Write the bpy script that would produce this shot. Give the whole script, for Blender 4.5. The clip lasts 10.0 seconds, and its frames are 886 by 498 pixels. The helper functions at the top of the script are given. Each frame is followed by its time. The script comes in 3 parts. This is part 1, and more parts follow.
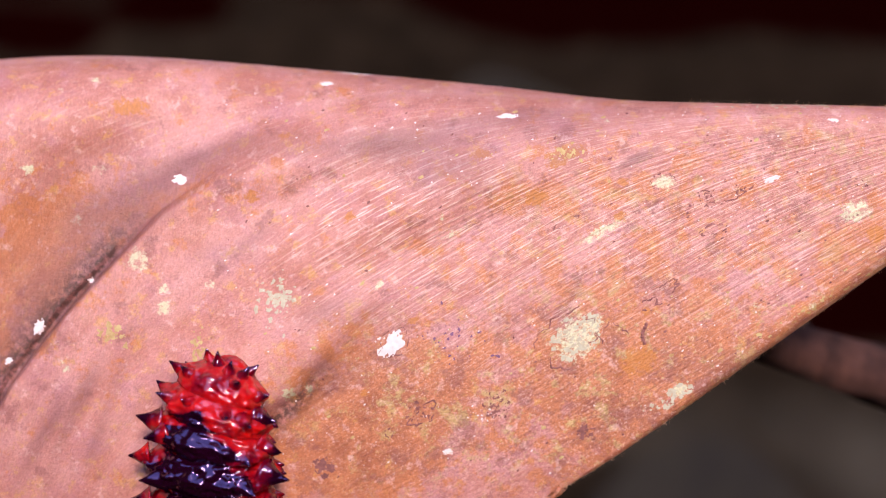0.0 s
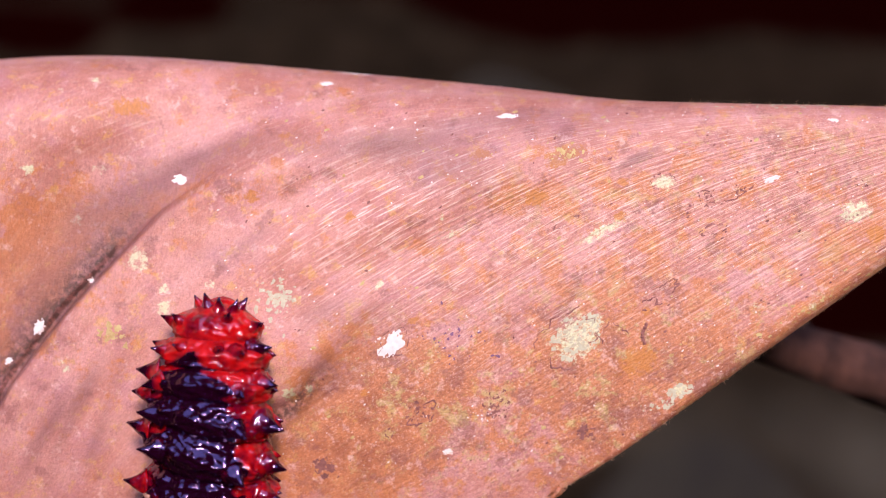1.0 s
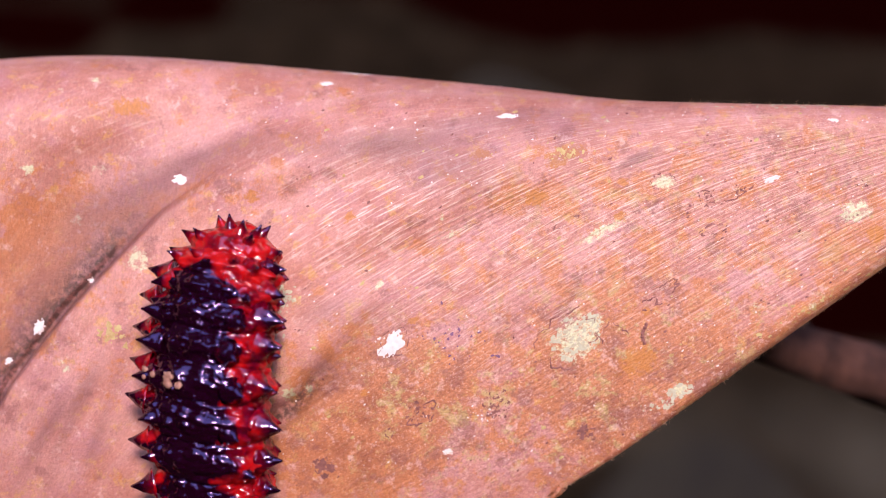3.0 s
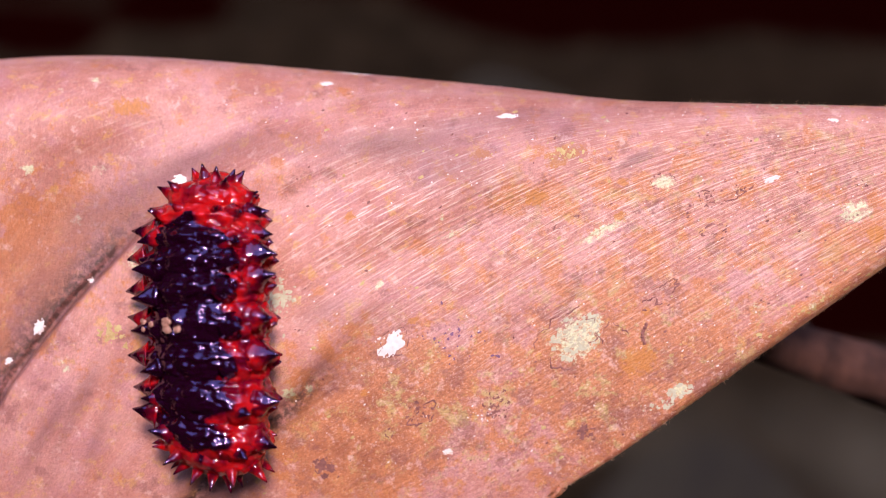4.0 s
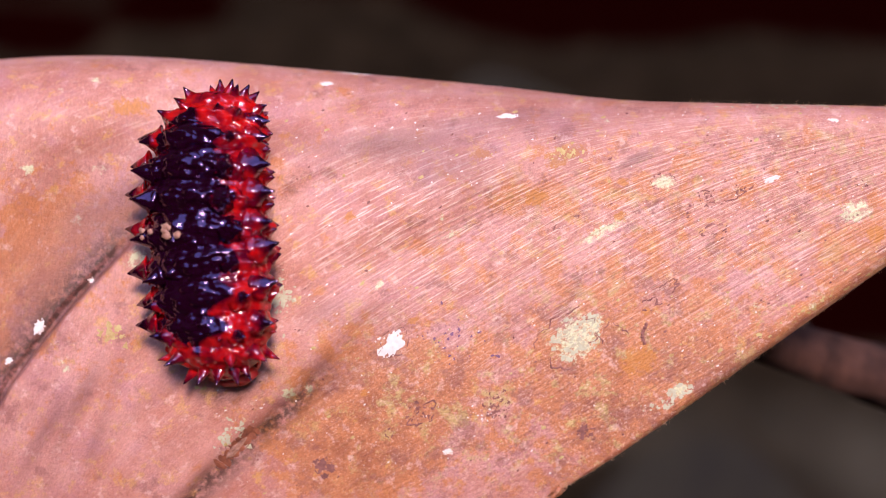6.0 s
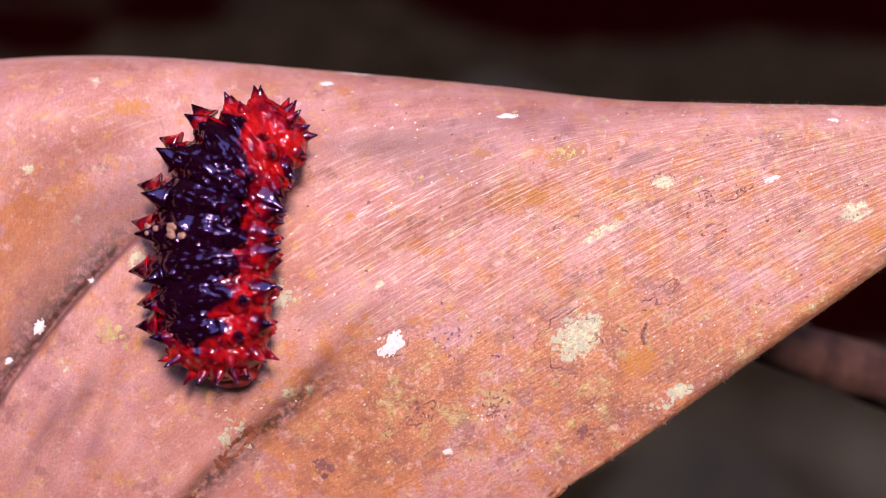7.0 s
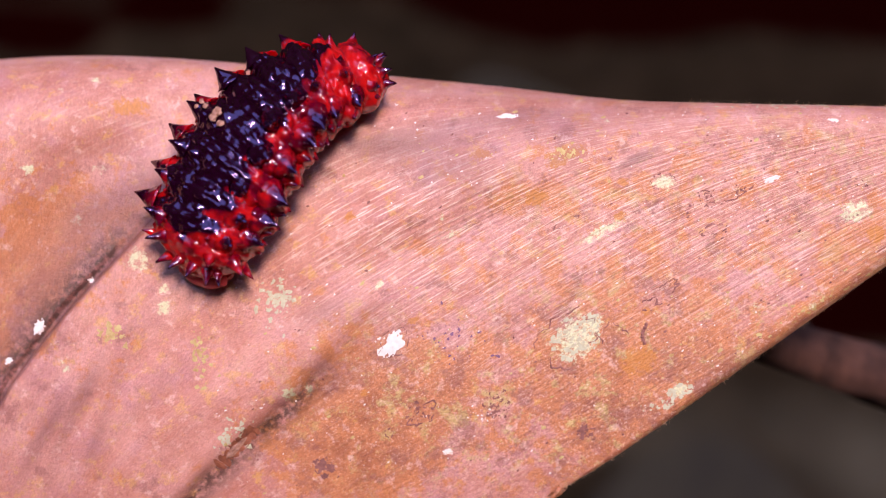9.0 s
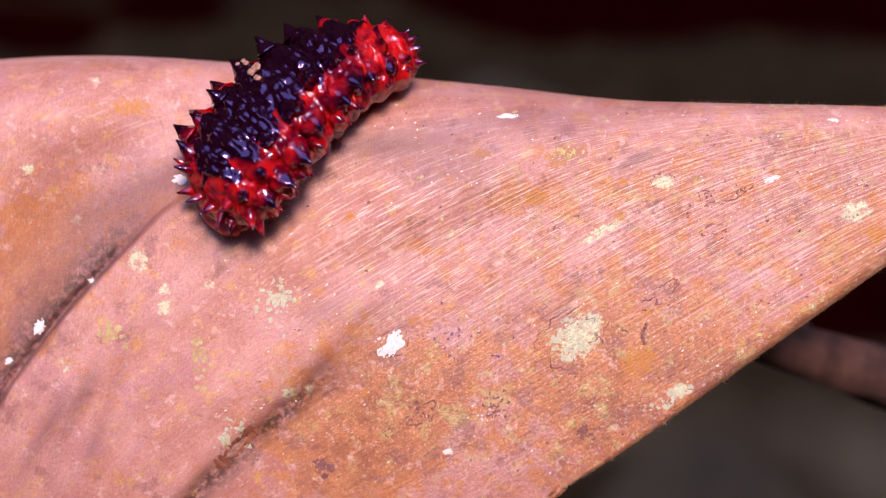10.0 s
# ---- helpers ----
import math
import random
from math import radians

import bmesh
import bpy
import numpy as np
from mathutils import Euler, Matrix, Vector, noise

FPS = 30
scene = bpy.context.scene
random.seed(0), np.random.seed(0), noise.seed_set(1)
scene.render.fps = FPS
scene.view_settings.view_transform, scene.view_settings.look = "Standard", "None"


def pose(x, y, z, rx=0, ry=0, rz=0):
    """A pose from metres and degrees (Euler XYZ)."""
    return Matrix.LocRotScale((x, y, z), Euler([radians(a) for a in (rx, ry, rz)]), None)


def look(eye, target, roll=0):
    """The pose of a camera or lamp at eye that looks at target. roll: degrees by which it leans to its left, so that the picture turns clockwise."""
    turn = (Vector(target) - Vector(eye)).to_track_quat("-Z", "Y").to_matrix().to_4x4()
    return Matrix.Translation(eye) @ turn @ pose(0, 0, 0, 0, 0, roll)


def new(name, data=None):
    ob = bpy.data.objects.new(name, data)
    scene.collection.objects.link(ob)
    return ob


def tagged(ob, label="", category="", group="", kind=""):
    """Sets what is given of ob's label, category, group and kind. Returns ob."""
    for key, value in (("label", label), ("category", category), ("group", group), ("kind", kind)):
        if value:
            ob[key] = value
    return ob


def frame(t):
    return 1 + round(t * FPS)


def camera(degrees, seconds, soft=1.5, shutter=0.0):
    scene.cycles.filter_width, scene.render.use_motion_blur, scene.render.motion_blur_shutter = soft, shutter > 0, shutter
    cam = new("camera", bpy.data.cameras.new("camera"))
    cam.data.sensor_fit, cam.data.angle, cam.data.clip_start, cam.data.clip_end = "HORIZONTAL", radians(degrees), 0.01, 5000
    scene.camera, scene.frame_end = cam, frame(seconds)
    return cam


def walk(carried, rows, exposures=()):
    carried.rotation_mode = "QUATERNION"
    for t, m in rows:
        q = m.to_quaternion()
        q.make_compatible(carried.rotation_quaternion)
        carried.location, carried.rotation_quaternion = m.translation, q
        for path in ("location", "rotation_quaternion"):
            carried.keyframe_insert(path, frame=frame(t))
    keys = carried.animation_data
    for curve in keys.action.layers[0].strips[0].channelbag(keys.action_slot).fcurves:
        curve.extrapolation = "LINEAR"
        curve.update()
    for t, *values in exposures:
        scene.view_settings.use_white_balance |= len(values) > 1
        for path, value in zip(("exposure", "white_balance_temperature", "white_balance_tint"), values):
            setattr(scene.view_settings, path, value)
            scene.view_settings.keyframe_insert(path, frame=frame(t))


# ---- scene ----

# ---- camera: a still macro shot, fourteen and a half centimetres from a tilted dead leaf ----
LEAF = pose(0, 0, 0.30, 40)                 # the leaf's own frame: x across, y up the blade, z out of it
EYE = LEAF @ pose(0, 0, 0.146)
cam = camera(30, 10.0, soft=1.1)
cam.data.dof.use_dof = True
cam.data.dof.focus_distance = 0.1442
cam.data.dof.aperture_fstop = 17
walk(cam, [(0, EYE), (10, EYE)], exposures=[(0, 1.11, 7080, 20), (10, 1.11, 7080, 20)])

# ---- light: a high sun and a clear sky ----
world = bpy.data.worlds.new("sky")
scene.world = world
world.use_nodes = True
sky = world.node_tree.nodes.new("ShaderNodeTexSky")
sky.sky_type, sky.sun_disc = "NISHITA", False
sky.dust_density, sky.ozone_density = 0.2, 4.0
sky.sun_elevation, sky.sun_rotation = radians(70), radians(159)
back = world.node_tree.nodes["Background"]
back.inputs["Strength"].default_value = 0.36
world.node_tree.links.new(sky.outputs["Color"], back.inputs["Color"])
sun = new("sun", bpy.data.lights.new("sun", "SUN"))
sun.data.energy, sun.data.angle, sun.data.color = 2.0, radians(12.0), (1.0, 0.890, 0.75)
sun.matrix_world = look((0.38, -1.0, 3.3), (0, 0, 0.3))


# ---- materials ----
class Nodes:
    """A short way to write a node material."""

    def __init__(self, name):
        self.mat = bpy.data.materials.new(name)
        self.mat.use_nodes = True
        self.tree = self.mat.node_tree
        self.bsdf = self.tree.nodes["Principled BSDF"]

    def put(self, socket, value):
        if isinstance(value, bpy.types.NodeSocket):
            self.tree.links.new(value, socket)
        else:
            socket.default_value = value

    def node(self, kind, out=0, settings=(), **inputs):
        n = self.tree.nodes.new("ShaderNode" + kind)
        for key, value in settings:
            setattr(n, key, value)
        for key, value in inputs.items():
            self.put(n.inputs[int(key[1:]) if key[0] == "i" and key[1:].isdigit() else key.replace("_", " ")], value)
        return n.outputs[out]

    def noise(self, vector, scale, detail=4.0, rough=0.6):
        return self.node("TexNoise", Vector=vector, Scale=scale, Detail=detail, Roughness=rough)

    def ramp(self, value, low, high):
        return self.node("MapRange", settings=(("clamp", True),), i0=value, i1=low, i2=high, i3=0.0, i4=1.0)

    def mix(self, fac, a, b, blend="MIX"):
        n = self.tree.nodes.new("ShaderNodeMix")
        n.data_type, n.blend_type = "RGBA", blend
        self.put(n.inputs[0], fac), self.put(n.inputs[6], a), self.put(n.inputs[7], b)
        return n.outputs[2]

    def math(self, op, a, b=0.0):
        return self.node("Math", settings=(("operation", op),), i0=a, i1=b)

    def attribute(self, name):
        return self.node("Attribute", out=2, settings=(("attribute_name", name),))

    def bump(self, height, strength, distance, normal=None):
        n = self.tree.nodes.new("ShaderNodeBump")
        n.inputs["Strength"].default_value, n.inputs["Distance"].default_value = strength, distance
        self.put(n.inputs["Height"], height)
        if normal is not None:
            self.put(n.inputs["Normal"], normal)
        return n.outputs[0]

    def done(self, **inputs):
        for key, value in inputs.items():
            self.put(self.bsdf.inputs[key.replace("_", " ")], value)
        return self.mat


def leaf_material():
    k = Nodes("dry_leaf")
    uv = k.node("UVMap", settings=(("uv_map", "fibre"),))
    place = k.node("TexCoord", out=3)

    def shifted(x):
        return k.node("Mapping", Vector=place, Location=(x, x * 0.7, -x))

    def times(*values):
        out = values[0]
        for v in values[1:]:
            out = k.math("MULTIPLY", out, v)
        return out

    streak = k.node("Mapping", Vector=uv, Scale=(0.045, 1.0, 1.0))
    short = k.node("Mapping", Vector=uv, Scale=(0.45, 1.0, 1.0))
    fine = k.noise(streak, 7.6, 2.0, 0.65)
    broad = k.noise(streak, 0.30, 4.0, 0.6)
    blot = k.noise(place, 170, 6.0, 0.65)
    small = k.noise(short, 2.4, 4.0, 0.68)
    grit = k.noise(place, 3600, 4.0, 0.75)
    ochre, ribbed, coarse = k.attribute("ochre"), k.attribute("ribbed"), k.attribute("coarse")
    rough = k.math("ADD", 0.22, k.math("MULTIPLY", coarse, 0.78))
    col = k.mix(k.ramp(blot, 0.40, 0.60), (0.60, 0.258, 0.228, 1), (0.47, 0.168, 0.132, 1))
    col = k.mix(times(k.ramp(broad, 0.46, 0.66), 0.6), col, (0.65, 0.325, 0.318, 1))
    col = k.mix(times(k.ramp(k.noise(shifted(1.3), 240, 6.0, 0.7), 0.50, 0.66), 0.45), col, (0.47, 0.20, 0.26, 1))
    o = k.math("ADD", k.noise(shifted(0.11), 420, 7.0, 0.72), k.math("MULTIPLY", ochre, 0.30))
    col = k.mix(times(k.ramp(o, 0.58, 0.66), 0.8), col, (0.57, 0.190, 0.064, 1))
    col = k.mix(times(k.ramp(ochre, 0.35, 1.0), k.ramp(k.noise(shifted(0.29), 500, 6.0, 0.7), 0.36, 0.58), 0.9), col, (0.33, 0.095, 0.048, 1))
    o = k.math("ADD", k.noise(shifted(0.37), 640, 6.0, 0.72), k.math("MULTIPLY", ochre, -0.03))
    col = k.mix(times(k.ramp(o, 0.56, 0.63), 0.52), col, (0.66, 0.345, 0.092, 1))
    col = k.mix(times(k.ramp(k.noise(shifted(1.9), 560, 6.0, 0.72), 0.54, 0.62), coarse, 0.75), col, (0.52, 0.38, 0.16, 1))
    o = k.math("ADD", k.noise(shifted(0.53), 330, 7.0, 0.72), k.math("MULTIPLY", coarse, 0.05))
    col = k.mix(times(k.ramp(o, 0.57, 0.65), 0.6), col, (0.25, 0.080, 0.080, 1))
    col = k.mix(times(k.ramp(k.noise(shifted(0.71), 820, 6.0, 0.72), 0.57, 0.65), 0.55), col, (0.76, 0.46, 0.43, 1))
    col = k.mix(times(k.ramp(fine, 0.54, 0.66), ribbed, k.ramp(blot, 0.25, 0.45), 0.8), col, (0.88, 0.62, 0.56, 1))
    col = k.mix(times(k.ramp(fine, 0.46, 0.35), ribbed, 0.18), col, (0.26, 0.078, 0.056, 1))
    col = k.mix(times(k.ramp(small, 0.55, 0.64), rough, 0.45), col, (0.22, 0.075, 0.050, 1))
    col = k.mix(times(k.ramp(grit, 0.55, 0.64), rough, 0.55), col, (0.19, 0.062, 0.042, 1))
    col = k.mix(times(k.ramp(grit, 0.44, 0.35), rough, 0.6), col, (0.82, 0.52, 0.44, 1))
    grain = k.math("MULTIPLY", k.math("SUBTRACT", k.noise(place, 1900, 6.0, 0.78), 0.5), 2.6)
    col = k.mix(times(k.ramp(k.math("ADD", k.attribute("rust"), grain), 0.36, 0.60), 0.85), col, (0.52, 0.185, 0.040, 1))
    col = k.mix(times(k.ramp(k.math("ADD", k.attribute("pale"), grain), 0.42, 0.68), 0.85), col, (0.66, 0.66, 0.45, 1))
    # purple-brown stain, with shade of the crease painted into the colour
    col = k.mix(times(k.attribute("smear_shade"), k.ramp(broad, 0.30, 0.54), 0.78), col, (0.22, 0.082, 0.088, 1))
    # dirt in crease and fold, with their shade painted in as well
    dirt_shade = times(k.attribute("grime_shade"), k.ramp(k.noise(shifted(0.9), 1300, 5.0, 0.7), 0.36, 0.56))
    col = k.mix(dirt_shade, col, (0.050, 0.021, 0.018, 1))
    dust = k.node("MapRange", i0=k.noise(k.node("Mapping", Vector=uv, Scale=(0.55, 1.0, 1.0)), 8.5, 3.0, 0.7), i1=0.36, i2=0.64, i3=0.90, i4=1.10)
    col = k.mix(1.0, col, dust, "MULTIPLY")
    b = k.bump(fine, 0.22, 0.00012)
    b = k.bump(small, 0.45, 0.00018, b)
    b = k.bump(grit, 0.9, 0.00010, b)
    return k.done(Base_Color=col, Roughness=k.node("MapRange", i0=small, i1=0.3, i2=0.7, i3=0.30, i4=0.55), Normal=b)


def crust_material(name, light, dark, scale=1500, rough=0.85):
    k = Nodes(name)
    place = k.node("TexCoord", out=3)
    n = k.noise(place, scale, 4.0, 0.65)
    col = k.mix(k.ramp(n, 0.35, 0.65), dark, light)
    return k.done(Base_Color=col, Roughness=rough, Normal=k.bump(n, 0.4, 0.00005))


def skin_material(name, flank):
    k = Nodes(name)
    place = k.node("TexCoord", out=3)
    own = k.node("ObjectInfo", out=5)
    place = k.node("VectorMath", settings=(("operation", "ADD"),), i0=place, i1=own)
    n = k.noise(place, 420, 3.0, 0.6)
    fine = k.node("TexVoronoi", settings=(("feature", "SMOOTH_F1"),), Vector=place, Scale=1000, Smoothness=0.4, Randomness=1.0)
    red = k.mix(k.ramp(k.math("ADD", n, k.math("MULTIPLY", k.attribute("dark"), 0.32)), 0.42, 0.66), (0.56, 0.009, 0.010, 1), (0.15, 0.0010, 0.013, 1))
    d = k.math("ADD", k.attribute("dark"), k.math("MULTIPLY", k.math("SUBTRACT", n, 0.5), 0.7))
    col = k.mix(k.ramp(d, 0.28, 0.62), red, (0.011, 0.0003, 0.006, 1))
    k.bsdf.subsurface_method = "RANDOM_WALK"
    return k.done(Base_Color=col, Roughness=k.node("MapRange", i0=d, i1=0.25, i2=0.55, i3=flank, i4=0.11), IOR=1.56, Specular_IOR_Level=k.node("MapRange", i0=d, i1=0.25, i2=0.6, i3=0.75, i4=0.8),
                  Specular_Tint=k.mix(k.ramp(d, 0.2, 0.6), (1.0, 0.85, 0.95, 1), (0.74, 0.48, 1.0, 1)),
                  Subsurface_Weight=k.node("MapRange", i0=d, i1=0.25, i2=0.6, i3=0.75, i4=0.0),
                  Subsurface_Radius=(1.0, 0.10, 0.10), Subsurface_Scale=0.0016, Normal=k.bump(fine, 0.6, -0.00055))


def flesh_material():
    k = Nodes("tail_flesh")
    n = k.noise(k.node("TexCoord", out=3), 700, 4.0, 0.6)
    return k.done(Base_Color=k.mix(k.ramp(n, 0.35, 0.65), (0.58, 0.10, 0.10, 1), (0.42, 0.040, 0.050, 1)), Roughness=0.5, Specular_IOR_Level=0.25, Subsurface_Weight=0.8, Subsurface_Radius=(1.0, 0.25, 0.22), Subsurface_Scale=0.0016,
                  Normal=k.bump(n, 0.3, 0.0001))


def ground_material():
    k = Nodes("forest_floor")
    place = k.node("TexCoord", out=3)
    a, b = k.noise(place, 14, 4.0, 0.55), k.noise(place, 70, 4.0, 0.6)
    col = k.mix(k.ramp(b, 0.3, 0.7), (0.008, 0.0054, 0.0038, 1), (0.0195, 0.0128, 0.0088, 1))
    patchy = k.math("ADD", k.attribute("patchy"), k.math("MULTIPLY", k.math("SUBTRACT", a, 0.5), 1.3))
    col = k.mix(k.ramp(patchy, 0.36, 0.58), col, (0.0050, 0.0003, 0.0003, 1))
    col = k.mix(k.ramp(patchy, -0.15, -0.8), col, (0.050, 0.042, 0.034, 1))
    return k.done(Base_Color=col, Roughness=1.0, Specular_IOR_Level=0.0, Normal=k.bump(b, 0.6, 0.01))


def bark_material():
    k = Nodes("twig_bark")
    place = k.node("TexCoord", out=3)
    a = k.noise(k.node("Mapping", Vector=place, Scale=(1, 1, 0.3)), 240, 5.0, 0.65)
    col = k.mix(k.ramp(a, 0.4, 0.62), (0.095, 0.036, 0.030, 1), (0.026, 0.006, 0.005, 1))
    return k.done(Base_Color=col, Roughness=0.8, Normal=k.bump(a, 0.8, 0.0006))


WOODS = crust_material("dark_wood", (0.030, 0.040, 0.018, 1), (0.006, 0.008, 0.004, 1), 2.5, 0.95)
LEAF_MAT, FLOOR, BARK = leaf_material(), ground_material(), bark_material()
SKIN, THORN = skin_material("caterpillar_skin", 0.17), skin_material("spine_skin", 0.13)
FLESH = flesh_material()
PALE = crust_material("pale_green_lichen", (0.54, 0.52, 0.40, 1), (0.46, 0.39, 0.29, 1))
WHITE = crust_material("white_lichen", (0.82, 0.73, 0.74, 1), (0.72, 0.60, 0.61, 1))
DARK = crust_material("dark_stain", (0.30, 0.115, 0.105, 1), (0.15, 0.050, 0.050, 1))
OLIVE = crust_material("yellow_green_lichen", (0.56, 0.44, 0.20, 1), (0.44, 0.27, 0.12, 1))
RUST = crust_material("rotten_rust", (0.36, 0.11, 0.065, 1), (0.17, 0.045, 0.030, 1))
VIOLET = crust_material("violet_mould", (0.24, 0.11, 0.22, 1), (0.13, 0.06, 0.13, 1))
LITTER = crust_material("rotting_leaf", (0.014, 0.0100, 0.0060, 1), (0.005, 0.0024, 0.0020, 1), 40, 0.97)
FLAKE = crust_material("bark_flake", (0.060, 0.020, 0.017, 1), (0.016, 0.005, 0.005, 1), 500)
FUZZ = crust_material("leaf_fuzz", (0.62, 0.38, 0.27, 1), (0.42, 0.20, 0.12, 1))
CRUMB = crust_material("dry_crumb", (0.50, 0.25, 0.20, 1), (0.20, 0.08, 0.06, 1))


def part(name, bm, material, parent, label=""):
    """One mesh object from a bmesh, under its thing or part."""
    data = bpy.data.meshes.new(name)
    bm.to_mesh(data)
    bm.free()
    data.materials.append(material)
    ob = new(name, data)
    ob.parent = parent
    return tagged(ob, label) if label else ob


# ---- the leaf's form, in millimetres in its own frame ----
# surface begin
def curve(xs, ys):
    """A smooth curve through a few knots, level beyond them with the end slopes."""
    xs, ys = np.array(xs, float), np.array(ys, float)
    m = np.gradient(ys, xs)

    def at(x):
        x = np.asarray(x, float)
        i = np.clip(np.searchsorted(xs, x) - 1, 0, len(xs) - 2)
        d = xs[i + 1] - xs[i]
        u = (x - xs[i]) / d
        c = np.clip(u, 0, 1)
        y = ((2 * c**3 - 3 * c**2 + 1) * ys[i] + (c**3 - 2 * c**2 + c) * d * m[i]
             + (3 * c**2 - 2 * c**3) * ys[i + 1] + (c**3 - c**2) * d * m[i + 1])
        return y + np.where(u < 0, u * d * m[0], 0) + np.where(u > 1, (u - 1) * d * m[-1], 0)
    return at


RIDGE = curve([-75, -40, -25, -10, 5, 19, 26, 40, 62], [19.6, 19.05, 18.05, 16.7, 15.2, 13.7, 13.5, 13.55, 12.6])
EDGE = curve([-75, -45, -20, 0, 13, 25.8, 39, 50, 62], [-42, -42, -40, -31.2, -22.15, -12.1, -2.75, 4.0, 9.2])
ROLL = curve([-75, -40, 0, 14, 24, 40, 62], [11, 10, 9, 7, 4.0, 3.4, 1.2])
CREASE = [(-46, -24), (-39, -12.0), (-34, -5.7), (-29.6, -1.0), (-25.2, 3.6), (-20.2, 7.3), (-15.2, 9.0), (-9.2, 9.6), (-3, 9.2)]
FOLD = [(-30, -32), (-24, -23), (-22, -20.9), (-17.2, -16.4), (-13.2, -13.0), (-9.2, -8.5), (-5, -4.5), (0, -1)]
CREST = [(-22.6, -13.6), (-20.4, -11.6), (-17.6, -8.6), (-15.6, -5.8)]
TURN = radians(135)


def beside(line, a, b):
    """Signed distance from a drawn line (positive to its lower side) and how far along it, 0 to 1."""
    line = np.array(line, float)
    best, side, along = np.full(np.shape(a), 1e9), np.zeros(np.shape(a)), np.zeros(np.shape(a))
    for i in range(len(line) - 1):
        p, d = line[i], line[i + 1] - line[i]
        u = np.clip(((a - p[0]) * d[0] + (b - p[1]) * d[1]) / (d @ d), 0, 1)
        da, db = a - p[0] - u * d[0], b - p[1] - u * d[1]
        r = np.hypot(da, db)
        near = r < best
        best = np.where(near, r, best)
        side = np.where(near, np.sign(d[1] * da - d[0] * db), side)
        along = np.where(near, (i + u) / (len(line) - 1), along)
    return best * np.where(side == 0, 1, side), along


def relief(a, w):
    """The blade's creases, folds and swellings."""
    d, u = beside(CREASE, a, w)
    f = np.clip((0.98 - u) / 0.40, 0, 1) ** 1.3
    far = np.abs(d)
    h = -f * np.where(d < 0, (1.5 + 0.22 * far) * np.exp(-(far / 9) ** 4), 1.5 * np.exp(-(far / (0.45 + 4.0 * np.maximum(u - 0.5, 0))) ** 2))
    h -= 0.6 * np.clip((0.50 - u) / 0.16, 0, 1) * np.exp(-((d + 0.15) / 0.42) ** 2)
    d, u = beside(FOLD, a, w)
    f = np.clip((0.98 - u) / 0.30, 0, 1) * np.clip((u + 0.1) / 0.2, 0, 1)
    h += f * (1.7 * np.exp(-(d / 10) ** 2) / (1 + np.exp(np.clip(d / 0.6, -30, 30))) - 0.40 * np.exp(-((d - 0.1) / 0.5) ** 2) * (0.6 + 0.4 * np.sin(a * 1.7)) * np.clip((0.74 - u) / 0.2, 0.25, 1))
    h += 0.60 * np.sin(0.62 * (w - 0.42 * a) - 1.2) * np.exp(-((a + 6) / 14) ** 2 - ((w - 4) / 8) ** 2)
    h += 0.26 * np.sin(0.95 * (w - 1.05 * a) + 0.8 * np.sin(0.3 * a)) * np.exp(-((a + 27) / 9) ** 2 - ((w + 12) / 9) ** 2)
    d, u = beside(CREST, a, w)
    h += 0.16 * np.exp(-(d / np.where(d > 0, 1.2, 0.30)) ** 2) * np.sin(np.pi * np.clip(u, 0, 1)) ** 0.7
    h -= 0.00035 * (a + 5) ** 2 + 0.006 * np.minimum(w + 2, 0) ** 2 + 0.003 * np.minimum(a + 25, 0) ** 2
    return h


def surface(a, w, extra=0.0):
    """A point of the blade at a across and w up along it, and how its profile leans there."""
    a, w = np.asarray(a, float), np.asarray(w, float)
    r, e = ROLL(a), 2.4
    top, low = RIDGE(a) - r, EDGE(a) + e
    over, under = np.maximum(w - top, 0), np.maximum(low - w, 0)
    t, g = np.minimum(over / r, TURN), np.minimum(under / e, 2.6)
    rest, rest2 = over - t * r, under - g * e
    b = np.clip(w, low, top) + r * np.sin(t) + rest * np.cos(t) - e * np.sin(g) - rest2 * np.cos(g)
    h = -r * (1 - np.cos(t)) - rest * np.sin(t) - e * (1 - np.cos(g)) - rest2 * np.sin(g)
    lean = t - g
    lift = relief(a, np.maximum(w, low)) + extra
    return np.stack([a, b + lift * np.sin(lean), h + lift * np.cos(lean)], -1)


def bed(a, w):
    """The blade's place and normal under a body that bridges its small creases."""
    g = np.array([-2.4, 0.0, 2.4])
    p = surface(*np.meshgrid(a + g, w + g, indexing="ij"))
    n = np.cross(p[2, 1] - p[0, 1] + p[2, 0] - p[0, 0] + p[2, 2] - p[0, 2], p[1, 2] - p[1, 0] + p[0, 2] - p[0, 0] + p[2, 2] - p[2, 0])
    n /= np.linalg.norm(n)
    up = np.mean((p - p[1, 1]) @ n * np.array([[1, 2, 1], [2, 4, 2], [1, 2, 1]])) * 9 / 16
    return p[1, 1] + n * (up * 0.8 + 0.25), n


def spot(a, w):
    """Place in metres and normal of one point of that bed."""
    p, n = bed(a, w)
    return Vector(p * 0.001), Vector(n)
# surface end


